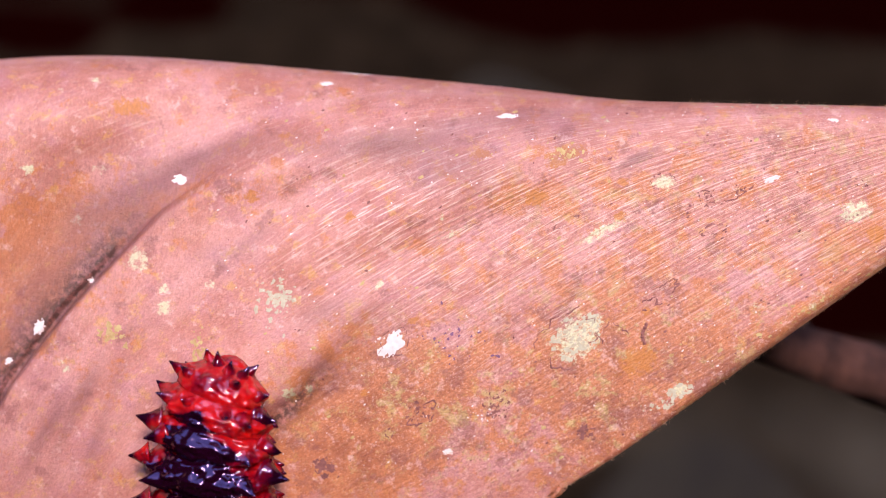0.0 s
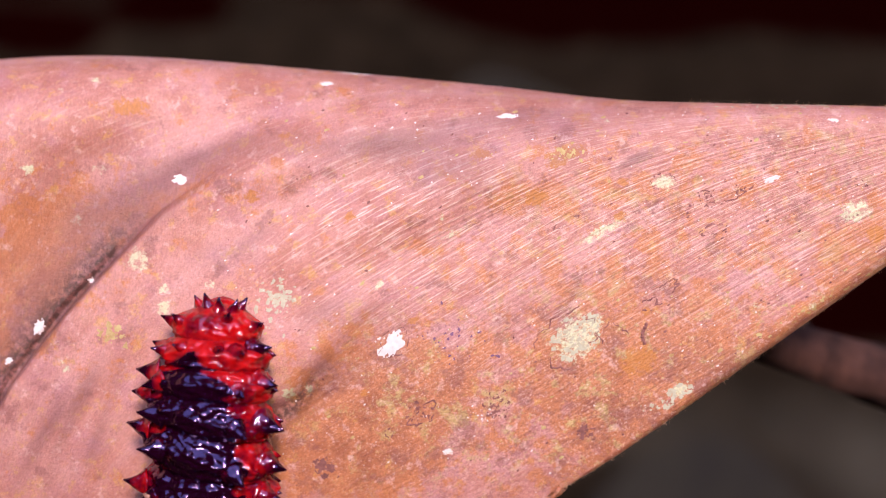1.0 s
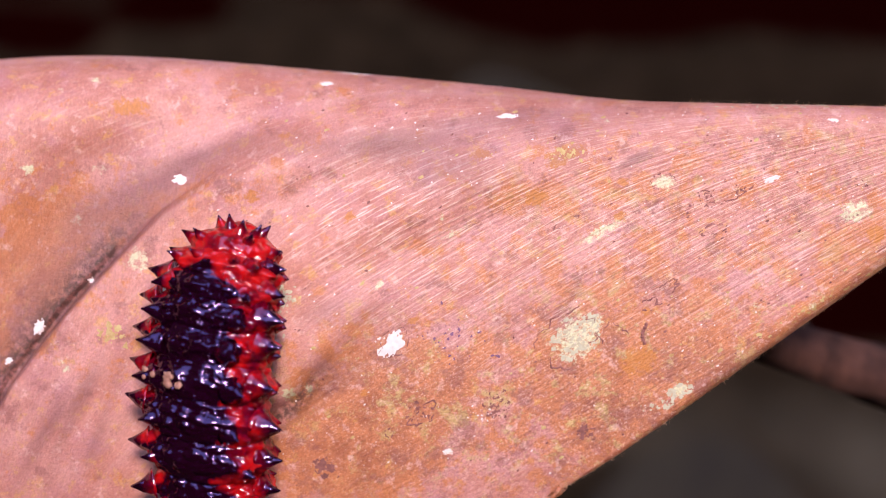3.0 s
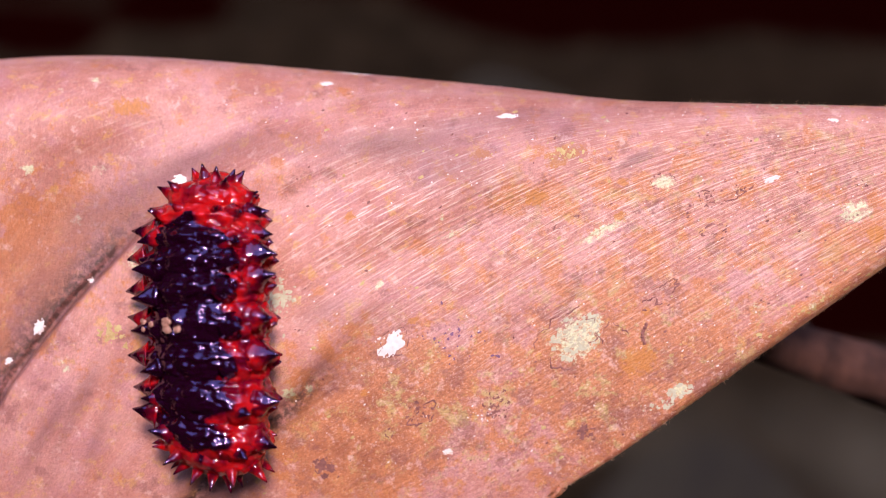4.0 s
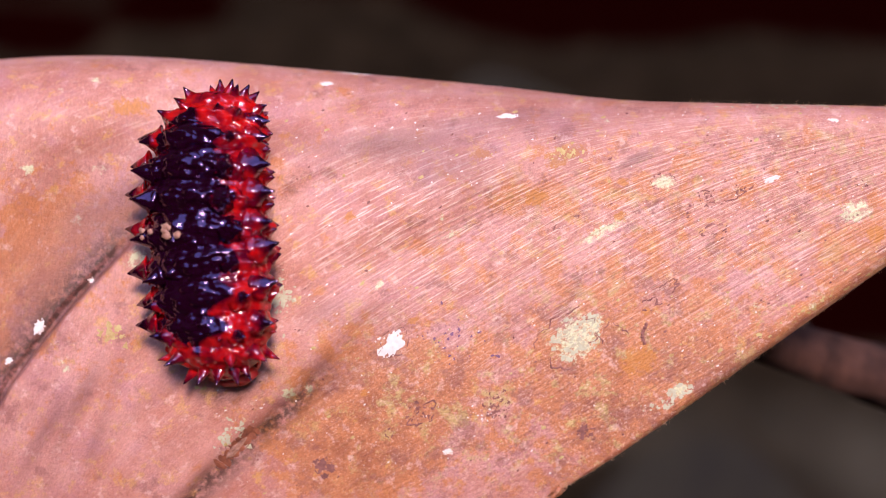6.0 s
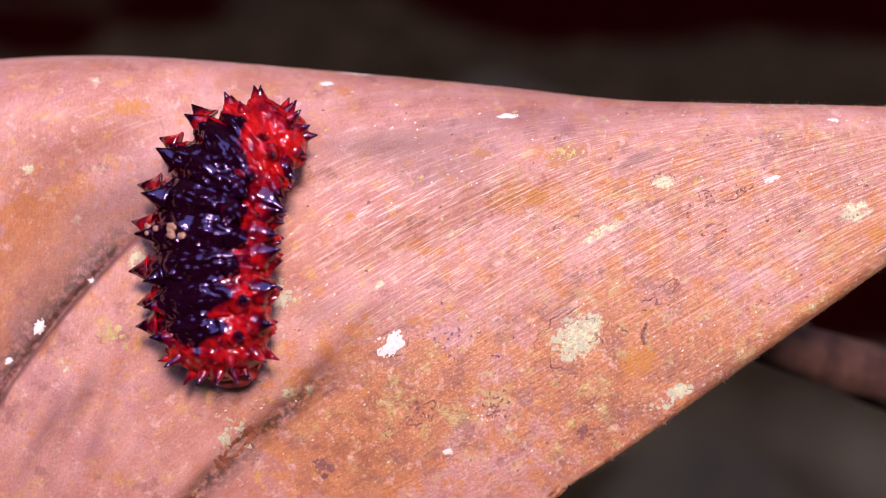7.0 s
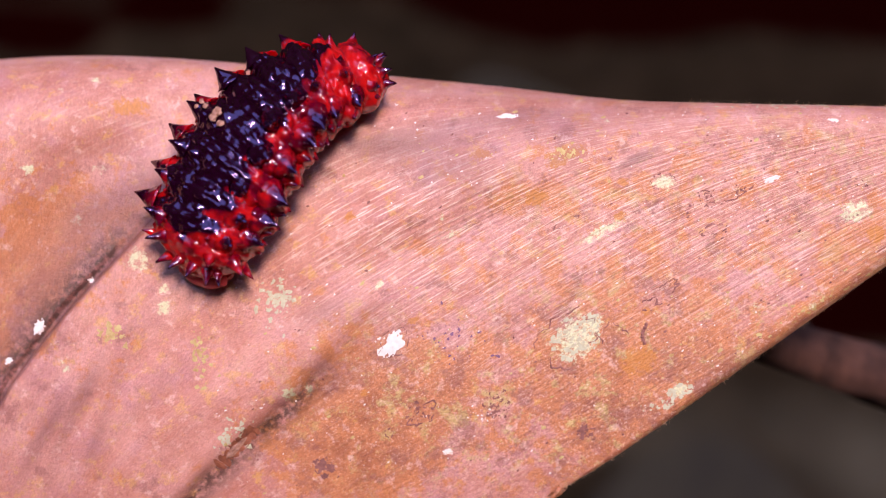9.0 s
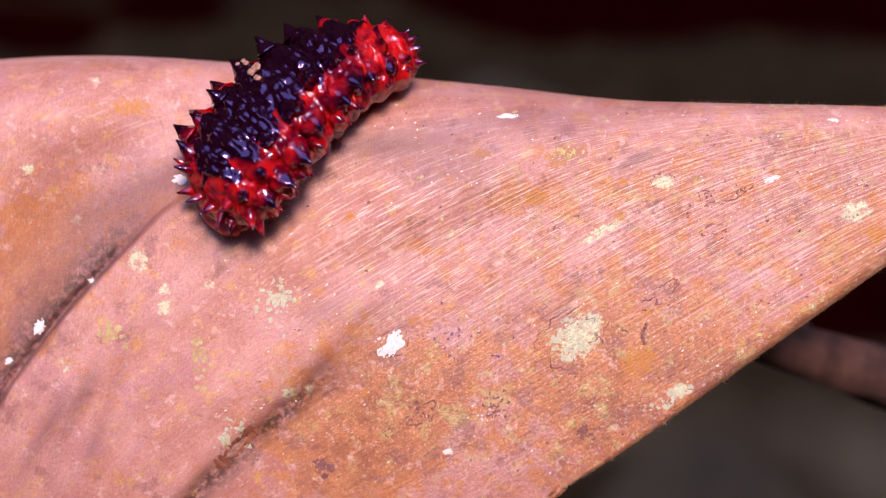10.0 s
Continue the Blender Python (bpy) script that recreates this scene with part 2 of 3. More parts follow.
def fibres(a, w):
    """A coordinate that stays the same along each fibre of the blade; columns of a are traced out from one of them."""
    k = int(np.argmin(np.abs(a[:, 0] - 10)))
    phi = np.zeros_like(w)
    phi[k] = w[k]
    steep = curve([-75, -39, -24, -9, 10, 62], [1.25, 1.15, 0.85, 0.65, 0.63, 0.60])
    for way in (1, -1):
        i = k
        while 0 <= i + way < len(a):
            j = i + way
            da = a[j, 0] - a[i, 0]
            slope = steep(a[j, 0]) * np.tanh(np.maximum(RIDGE(a[j]) - w[j], 0.4) / 10)
            phi[j] = np.interp(w[j] - slope * da, w[i], phi[i])
            beyond = (w[j] - slope * da) - np.clip(w[j] - slope * da, w[i][0], w[i][-1])
            phi[j] += beyond
            i = j
    return phi


def blobs(a, w, spots):
    return sum(k * np.exp(-(((a - x) / rx) ** 2 + ((w - y) / ry) ** 2)) for x, y, rx, ry, k in spots)


def wave(x, seed):
    """Smooth one-dimensional noise."""
    rng = np.random.default_rng(seed)
    table = rng.uniform(-1, 1, 4096)
    i = np.floor(x).astype(int)
    u = x - i
    u = u * u * (3 - 2 * u)
    return table[i % 4096] * (1 - u) + table[(i + 1) % 4096] * u


# stains and crusts on the blade: across, up along, half length, half width, turn in degrees; in millimetres
WHITE_SPOTS = [(-4.55, -8.45, 1.25, 1.05, 52), (-23.5, 6.2, 0.6, 0.45, 0), (5.7, 12.4, 0.9, 0.3, 5), (-10.7, 17.2, 0.7, 0.35, 0), (-8.1, 20.4, 1.2, 0.25, 0), (29.1, 6.3, 0.75, 0.35, 10), (0.4, -18.1, 0.4, 0.3, 0), (-36.3, -7.0, 0.40, 0.90, -25), (-39.2, -10.1, 0.35, 0.3, 0), (-31.6, -2.8, 0.3, 0.25, 0), (1.3, 6.2, 0.3, 0.2, 0), (34.7, 11.8, 0.4, 0.2, 0)]
PALE_SPOTS = [(11.8, -7.9, 2.1, 1.8, 35), (13.0, -6.7, 1.25, 0.9, 30), (21.1, -12.5, 1.05, 0.7, 20), (20.3, -13.6, 0.7, 0.3, 45)]
SOFT_SPOTS = [(11.8, -7.9, 1.9, 1.6, 35), (13.0, -6.7, 1.1, 0.8, 30), (21.1, -12.5, 0.9, 0.6, 20), (-27.0, -1.0, 0.85, 0.95, 20), (-24.6, -5.1, 0.6, 0.65, 0), (-24.6, -3.5, 0.5, 0.4, 20), (-20.5, -3.1, 0.4, 0.35, 0), (-37.0, 7.1, 0.55, 0.45, 0), (19.5, 5.9, 0.85, 0.6, 10), (13.8, 1.4, 1.5, 0.45, 30), (15.0, 2.0, 0.9, 0.35, 30), (36.6, 3.2, 1.3, 0.9, 20), (-13.6, -12.8, 0.5, 0.55, 0), (-11.8, -12.3, 0.4, 0.35, 0), (-5.7, -3.2, 0.45, 0.3, 30)]
FAINT_SPOTS = [(-33.6, -10.4, 0.4, 0.7, 0), (-31.3, 16.3, 0.6, 0.45, 0), (-30.8, 7.2, 0.6, 0.35, 0), (-32.7, 2.6, 0.8, 0.5, 0), (-0.2, 2.8, 0.45, 0.25, 30), (0.8, 1.3, 1.1, 0.3, 30), (30.6, -2.6, 0.45, 0.3, 30), (32.8, -5.2, 0.5, 0.4, 30), (27.8, -5.0, 0.4, 0.3, 20), (-17.6, -14.9, 0.45, 0.25, 40), (-19.1, -17.3, 0.4, 0.3, 40), (-34.2, 15.0, 0.4, 0.3, 0), (14.4, 11.8, 0.6, 0.25, 10)]
ORANGE_SPOTS = [(8.3, 4.5, 0.9, 0.65, 20), (-16.9, 4.6, 0.55, 0.5, 0), (-14.1, 10.4, 0.5, 0.35, 0), (-6.9, -12.8, 0.35, 0.3, 0), (15.9, 5.9, 0.4, 0.3, 0), (15.7, 2.9, 0.5, 0.45, 20), (18.0, -5.6, 0.35, 0.3, 0), (-28.2, 13.5, 1.5, 0.75, 10), (10.8, 8.5, 1.5, 0.55, 15), (10.0, 7.5, 0.8, 0.3, 15), (3.5, 8.4, 1.0, 0.45, 10), (-8.2, 2.8, 0.55, 0.35, 40), (-2.7, -6.3, 0.55, 0.25, 30), (17.3, -9.9, 1.6, 1.1, 30), (38.4, 1.3, 0.8, 0.7, 20)]
RINGS = [(25.0, 4.8, 1.9, 0.6, 12), (36.9, 5.9, 0.8, 0.25, -25), (15.0, -7.9, 1.15, 1.25, 30), (19.4, -3.9, 1.7, 0.7, 40), (18.3, -4.9, 0.7, 0.5, 40), (12.8, -16.4, 0.8, 0.55, 10), (-10.7, -19.4, 0.85, 0.7, 20), (26.8, 5.6, 1.0, 0.5, 60), (23.9, 1.7, 1.2, 0.4, 15), (23.3, 4.5, 0.6, 0.8, 30), (-4.8, -16.4, 0.35, 0.4, 0), (-4.5, -8.5, 1.36, 1.14, 52), (11.4, -7.9, 2.6, 2.2, 35), (19.5, 5.9, 1.1, 0.75, 10), (-1.9, -14.7, 1.3, 0.8, 40), (10.8, 2.4, 1.3, 0.25, 30)]


STREAKS = [([(15.2, 6.9), (17.3, 8.1), (19.4, 9.2)], 0.5, 0.9), ([(9.2, 7.6), (11, 8.3), (13, 9.2)], 0.9, 0.6), ([(-39, -23), (-36, -17.5), (-32.5, -11.5)], 1.0, 1.0), ([(-36, -22), (-33.6, -16), (-30.4, -9.8)], 0.9, 1.0), ([(-32, -20), (-30, -14.5), (-28, -10)], 0.8, 0.8),
           ([(-28.5, -20.5), (-27, -17.5), (-25.4, -14)], 0.9, 0.35), ([(-20.5, -1.8), (-17.6, 0.2), (-15, 2.0)], 0.8, 0.5), ([(-9.5, -11.8), (-7, -9), (-2, -5.2)], 1.2, 0.55)]


def stains(a, w, rows):
    """Soft-edged spots, as strong in the middle as they come."""
    out = np.zeros_like(a)
    for x, y, rx, ry, turn in rows:
        c, s = math.cos(radians(turn)), math.sin(radians(turn))
        u, v = ((a - x) * c + (w - y) * s) / rx, ((w - y) * c - (a - x) * s) / ry
        out = np.maximum(out, np.clip(1.0 - np.sqrt(u * u + v * v) * 0.55, 0, 0.66))
    return out


def dry_leaf():
    cols = np.concatenate([np.linspace(-75, -41, 50)[:-1], np.linspace(-41, 41, 780), np.linspace(41, 62, 50)[1:]])
    v = np.concatenate([np.linspace(-0.10, 0, 26)[:-1], np.linspace(0, 1, 400), np.linspace(1, 1.9, 80)[1:]])
    a = np.repeat(cols[:, None], len(v), 1)
    r = ROLL(a)
    low, top = EDGE(a) + 2.4, RIDGE(a) - r
    w = low + (top - low) * np.clip(v, 0, 1) + np.where(v > 1, (v - 1) * (r * TURN + 8) / 0.9, 0) + np.where(v < 0, v * 30, 0)
    phi = fibres(a, w)
    ribbed = np.clip(blobs(a, w, [(16, 4, 22, 8, 1.1), (34, 5, 16, 8, 0.55), (-4, 3, 9, 6, 0.8), (2, -6, 12, 7, 0.4),
                                  (25, -11, 16, 9, 0.15), (-28, 12, 14, 4, 0.25)]), 0.10, 1)
    ribs = 0.014 * wave(phi * 2.3 + 300, 1) + 0.030 * wave(phi * 6.6 + 0.03 * a + 300, 2)
    p = surface(a, w, ribs * (0.25 + ribbed)) * 0.001
    nc, nr = a.shape
    idx = np.arange(nc * nr).reshape(nc, nr)
    quads = np.stack([idx[:-1, :-1], idx[1:, :-1], idx[1:, 1:], idx[:-1, 1:]], -1).reshape(-1, 4)
    data = bpy.data.meshes.new("blade")
    data.vertices.add(nc * nr), data.loops.add(quads.size), data.polygons.add(len(quads))
    data.vertices.foreach_set("co", p.reshape(-1))
    data.loops.foreach_set("vertex_index", quads.reshape(-1).astype(np.int32))
    data.polygons.foreach_set("loop_start", np.arange(0, quads.size, 4, dtype=np.int32))
    data.polygons.foreach_set("use_smooth", np.ones(len(quads), bool))
    uv = data.uv_layers.new(name="fibre")
    flat = np.stack([a, phi], -1).reshape(-1, 2)[quads.reshape(-1)]
    uv.data.foreach_set("uv", flat.reshape(-1))
    ochre = blobs(a, w, [(-38, -2, 7, 7, 0.75), (-31, 4, 6, 3, 0.45), (-8, -18, 7, 7, 1.0), (-2, -12, 8, 5, 0.5), (14, -10, 6, 5, 0.5),
                         (18, -18, 9, 6, 0.6), (26, -11, 6, 4, 0.5), (38, 0, 5, 5, 0.5), (8, 4, 5, 3, 0.35), (-20, 6, 5, 2, 0.35), (22, 7, 10, 3, 0.25), (18, -6, 20, 13, 0.40)])
    ochre += 0.75 * np.exp(-((w - EDGE(a) - 0.4) / 1.6) ** 2)
    coarse = np.clip(blobs(a, w, [(0, -14, 14, 8, 1.0), (16, -12, 14, 9, 1.0), (30, -4, 14, 8, 0.45), (14, 4, 14, 6, 0.5), (34, 8, 12, 5, 0.6)]), 0.08, 1)
    # purple-brown smears; those by the crease and lower left paint in shade
    smear_shade = np.clip(blobs(a, w, [(-5, 9.3, 7, 1.6, 0.8), (0.5, 6.8, 5, 2.0, 0.7), (6, 12.3, 11, 3.0, 0.75), (-9, -5.5, 5, 1.6, 0.6), (-10.5, -11, 2.2, 1.5, 0.9), (-19, -0.5, 3, 1.0, 0.4),
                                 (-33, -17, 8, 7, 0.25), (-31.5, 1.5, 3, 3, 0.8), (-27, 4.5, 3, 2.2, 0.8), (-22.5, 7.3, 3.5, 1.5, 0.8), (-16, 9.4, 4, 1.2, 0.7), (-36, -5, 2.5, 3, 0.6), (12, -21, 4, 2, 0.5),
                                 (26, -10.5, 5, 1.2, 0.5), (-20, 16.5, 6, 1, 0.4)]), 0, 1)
    for line, wide, much in STREAKS:
        d, u = beside(line, a, w)
        smear_shade = np.maximum(smear_shade, much * np.exp(-(d / wide) ** 2) * np.sin(np.pi * np.clip(u, 0.02, 0.98)) ** 0.5)
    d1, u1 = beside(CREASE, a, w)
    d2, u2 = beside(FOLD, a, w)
    # dirt in the crease, widened leftwards to paint in its shade
    grime_shade = 0.9 * np.exp(-((d1 + 0.35) / np.where(d1 < -0.35, 2.1, 0.5)) ** 2) * np.clip((0.50 - u1) / 0.12, 0.0, 1)
    # shade under the overlapping bulge, painted along the crease's left side
    smear_shade = np.clip(smear_shade + 0.75 * np.exp(-((d1 + 0.9) / 1.5) ** 2) * np.clip((u1 - 0.30) / 0.15, 0, 1) * np.clip((0.97 - u1) / 0.2, 0, 1), 0, 1)
    smear_shade = np.clip(smear_shade + 1.0 * np.exp(-(d1 / np.where(d1 < 0, 5.0, 0.4)) ** 2) * np.clip((0.55 - u1) / 0.2, 0, 1), 0, 1)
    # dirt in the fold, widened to paint shade on its lower side
    grime_shade += 0.9 * np.exp(-((d2 - 0.35) / np.where(d2 > 0.35, 1.4, 0.45)) ** 2) * np.clip((0.72 - u2) / 0.16, 0, 1)
    for name, values in (("ochre", ochre), ("ribbed", ribbed), ("grime_shade", grime_shade), ("coarse", coarse),
                         ("smear_shade", smear_shade), ("rust", 1.1 * stains(a, w, ORANGE_SPOTS)), ("pale", np.maximum(stains(a, w, SOFT_SPOTS), 0.75 * stains(a, w, FAINT_SPOTS)))):
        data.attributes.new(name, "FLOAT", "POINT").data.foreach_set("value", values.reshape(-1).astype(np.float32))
    data.update(calc_edges=True)
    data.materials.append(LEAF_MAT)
    whole = new("dead_leaf")
    whole.matrix_world = LEAF
    ob = new("blade", data)
    ob.parent = whole
    thick = ob.modifiers.new("thickness", "SOLIDIFY")
    thick.thickness, thick.offset = 0.00045, -1
    return tagged(whole, "curled dry brown leaf with parallel fibres and lichen spots", "leaf")


leaf = dry_leaf()

# ---- what grows on the blade: lichen crusts, fungus, stains, loose grains, fuzz ----


def scale(bm, a, w, rx, ry, turn, seed, lift=0.05, rings=3, sides=22, ragged=0.35):
    """A thin ragged crust that follows the blade."""
    g0, grid = radians(turn), []
    for k in range(rings + 2):
        q = min(k, rings) / rings
        up = lift * (1.0 - 0.5 * q * q) if k <= rings else -0.05
        ring = []
        for j in range(sides):
            g = 2 * math.pi * j / sides
            n = Vector((math.cos(g) * 1.3, math.sin(g) * 1.3, seed * 3.7))
            r = q * (1 + ragged * (noise.noise(n) * 1.3 + noise.noise(n * 3.1) * 0.7))
            x, y = rx * r * math.cos(g), ry * r * math.sin(g)
            ring.append((a + x * math.cos(g0) - y * math.sin(g0), w + x * math.sin(g0) + y * math.cos(g0),
                         up * (1 + 0.5 * noise.noise(n * 2 + Vector((q * 4, 0, 0))))))
        grid.append(ring)
    flat = np.array(grid[1:]).reshape(-1, 3)
    p = surface(flat[:, 0], flat[:, 1], flat[:, 2]) * 0.001
    verts = [bm.verts.new(v) for v in p]
    middle = bm.verts.new(surface([a], [w], lift)[0] * 0.001)
    for j in range(sides):
        bm.faces.new((middle, verts[j], verts[(j + 1) % sides]))
    for k in range(rings):
        for j in range(sides):
            i, o = k * sides, (k + 1) * sides
            bm.faces.new((verts[i + j], verts[o + j], verts[o + (j + 1) % sides], verts[i + (j + 1) % sides]))


def outline(bm, a, w, rx, ry, turn, seed, thick=0.17):
    """A wandering raised rim, broken in places."""
    g0, steps, line = radians(turn), 46, []
    for j in range(steps):
        g = 2 * math.pi * j / steps
        n = Vector((math.cos(g) * 1.2, math.sin(g) * 1.2, seed * 2.3))
        r = 1 + 0.45 * noise.noise(n) + 0.28 * noise.noise(n * 3.3)
        x, y = rx * r * math.cos(g), ry * r * math.sin(g)
        line.append((a + x * math.cos(g0) - y * math.sin(g0), w + x * math.sin(g0) + y * math.cos(g0)))
    line = np.array(line)
    for j in range(steps):
        here = noise.noise(Vector((j * 0.21, seed * 5.1, 0)))
        if here < -0.04:
            continue
        p, q = line[j], line[(j + 1) % steps]
        d = (q - p) / max(np.linalg.norm(q - p), 1e-6)
        side = np.array([-d[1], d[0]]) * thick * (0.55 + 1.2 * abs(here))
        p, q = p - d * 0.02, q + d * 0.02
        at = np.array([p - side, p, p + side, q - side, q, q + side])
        v = [bm.verts.new(c) for c in surface(at[:, 0], at[:, 1], np.array([-0.01, 0.03, -0.01, -0.01, 0.03, -0.01])) * 0.001]
        bm.faces.new((v[0], v[3], v[4], v[1])), bm.faces.new((v[1], v[4], v[5], v[2]))


def marks():
    rng = random.Random(11)
    for rows, name, mat, lift, label in ((WHITE_SPOTS, "lichen_patch", WHITE, 0.025, "white flaking lichen crust"),
                                         (PALE_SPOTS, "lichen_patch", PALE, 0.022, "pale greenish lichen crust")):
        for i, (a, w, rx, ry, turn) in enumerate(rows):
            bm = bmesh.new()
            white = rows is WHITE_SPOTS
            if white:
                scale(bm, a, w, rx * 0.95, ry * 0.8, turn, i + 3, lift, 3, 40, 0.48)
            for _ in range(int(12 * rx * ry) + 2 if white else int(24 * rx * ry) + 10):
                g, r = rng.uniform(0, 6.28), rng.uniform(0.8, 1.15) if white else 1.05 * math.sqrt(rng.random())
                t = radians(turn)
                x, y = rx * r * math.cos(g), ry * r * math.sin(g)
                size = rng.uniform(0.04, 0.12) if white else rng.choice((0.05, 0.08, 0.11, 0.18))
                scale(bm, a + x * math.cos(t) - y * math.sin(t), w + x * math.sin(t) + y * math.cos(t), size * 1.3, size, turn, rng.random() * 50, lift * rng.uniform(0.4, 1), 1, 10, 0.7)
            part(name, bm, mat, leaf, label)
    for i, (a, w, rx, ry, turn) in enumerate(RINGS):
        bm = bmesh.new()
        outline(bm, a, w, rx, ry, turn, i, 0.085)
        part("stain_rim", bm, DARK, leaf, "dark brown rim of a stain")
    for a, w, ra, rw, count, size, name, mat, label in (
            (-14.6, -4.4, 1.8, 2.1, 75, 0.15, "lichen_crust", PALE, "grainy cluster of pale lichen"),
            (-21.5, -9.6, 0.7, 2.6, 40, 0.16, "lichen_crust", OLIVE, "yellow green lichen grains"),
            (-18.6, -16.4, 1.5, 1.6, 46, 0.15, "lichen_crust", PALE, "pale grains along the fold"),
            (-29.5, -7.5, 1.3, 1.3, 30, 0.18, "lichen_crust", OLIVE, "yellow green lichen grains"),
            (4.8, -14.0, 1.2, 1.2, 80, 0.08, "mould", DARK, "dark mould specks"),
            (3.6, -15.0, 1.2, 0.8, 40, 0.05, "mould", WHITE, "white mould specks"),
            (0.7, -8.0, 3.4, 2.6, 30, 0.11, "mould", VIOLET, "small violet mould dots"),
            (24.0, 4.6, 3.0, 1.4, 26, 0.09, "mould", DARK, "dark mould specks"),
            (-2.0, -14.6, 1.2, 0.9, 30, 0.10, "mould", DARK, "dark brown blotch of mould"),
            (18.6, -13.9, 1.0, 0.7, 16, 0.10, "lichen_crust", PALE, "pale lichen grains near the edge"),
            (11.0, 8.4, 1.5, 0.5, 34, 0.12, "lichen_crust", OLIVE, "yellow green lichen grains"),
            (31.5, 14.4, 6.0, 0.9, 70, 0.10, "lichen_crust", PALE, "pale lichen grains along the ridge"),
            (-10.7, -19.4, 0.8, 0.7, 26, 0.20, "mould", DARK, "dark brown blotch of mould"),
            (12.7, -16.4, 0.7, 0.5, 20, 0.18, "mould", DARK, "dark brown blotch of mould"),
            (33, -5.2, 4.5, 1.2, 22, 0.13, "lichen_crust", OLIVE, "yellow green lichen grains near the edge")):
        bm = bmesh.new()
        for _ in range(count):
            x, y, s = rng.gauss(0, 0.5) * ra, rng.gauss(0, 0.5) * rw, size * rng.choice((0.45, 0.6, 0.8, 1.3, 1.7))
            scale(bm, a + x, w + y + 0.55 * x * (a > 15 and w < 10), s, s * rng.uniform(0.6, 1), rng.uniform(0, 180), rng.random() * 90, 0.018, 1, 11, 0.8)
        tagged(part(name, bm, mat, leaf, label), kind="stuff")
    hollow, chip = bmesh.new(), bmesh.new()
    for k in range(9):
        g = k / 8 - 0.5
        scale(hollow, -18.3 + 3.0 * g, -17.6 + 3.2 * g, 0.55 - 0.5 * abs(g), 0.60, 47, k * 1.7, 0.05, 1, 12, 0.5)
    scale(chip, -18.4, -17.7, 1.35, 0.30, 47, 2.2, 0.24, 3, 20, 0.3)
    part("stain_mark", hollow, RUST, leaf, "dark rotten hollow in the fold")
    part("splinter", chip, CRUMB, leaf, "tan splinter of leaf lifted in the fold")
    worm = bmesh.new()
    for k in range(7):
        g = k / 6
        scale(worm, 18.0 - 0.35 * math.sin(g * 2.6), -6.7 - 1.6 * g, 0.17, 0.2, 0, k, 0.10, 2, 10, 0.2)
    part("stain_mark", worm, DARK, leaf, "short dark curved scar")
    for mat, count, size, name, label in ((WHITE, 420, 0.028, "fleck", "tiny pale flecks"), (DARK, 160, 0.04, "fleck", "tiny dark flecks"),
                                          (OLIVE, 90, 0.06, "fleck", "tiny yellow green flecks")):
        bm = bmesh.new()
        for _ in range(count):
            a = rng.uniform(-20, 39)
            low, top = float(EDGE(a)) + 1.5, float(RIDGE(a)) - 0.5
            w = rng.uniform(max(low, -22), top)
            s = size * rng.uniform(0.5, 2.6)
            scale(bm, a, w, s * rng.uniform(1, 2.2), s, rng.uniform(15, 45), rng.random() * 90, 0.02, 1, 7, 0.6)
        tagged(part(name, bm, mat, leaf, label), kind="stuff")
    bm = bmesh.new()
    for k in range(600):
        if k % 3:
            a = rng.uniform(8, 41)
            w = float(EDGE(a)) + rng.uniform(-0.9, 1.0)
            low = True
        else:
            a = rng.uniform(20, 41)
            w = float(RIDGE(a)) - float(ROLL(a)) * rng.uniform(-0.75, 0.2)
            low = False
        root, tip = surface([a, a], [w, w], np.array([0.0, rng.uniform(0.04, 0.13) if low else rng.uniform(0.1, 0.35)]))
        tip = tip + np.array([rng.uniform(-0.22, 0.22), rng.uniform(-0.22, 0.22) - 0.1 * low, rng.uniform(-0.1, 0.1)])
        v = [bm.verts.new((root + np.array(c)) * 0.001) for c in ((0.012, 0, 0), (-0.006, 0.010, 0), (-0.006, -0.010, 0))]
        t = bm.verts.new(tip * 0.001)
        for i in range(3):
            bm.faces.new((v[i], v[(i + 1) % 3], t))
    tagged(part("fuzz", bm, FUZZ, leaf, "fine pale fuzz on the leaf's edges"), kind="stuff")


marks()


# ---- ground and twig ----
# black patches and, below nought, lighter spots: east, north, half widths, strength
FLOOR_PATCHES = [(0.11, 0.388, 0.100, 0.031, 2.0), (0.045, 0.373, 0.034, 0.014, 1.3), (-0.099, 0.363, 0.02, 0.012, 1.2), (-0.149, 0.35, 0.023, 0.01, 1.2), (-0.155, 0.392, 0.054, 0.029, 1.0), (0.135, 0.229, 0.027, 0.016, 1.7), (-0.035, 0.399, 0.056, 0.02, 0.9), (0.128, 0.168, 0.020, 0.017, -0.45), (0.085, 0.180, 0.060, 0.030, -0.42), (0.040, 0.150, 0.019, 0.011, 0.3)]


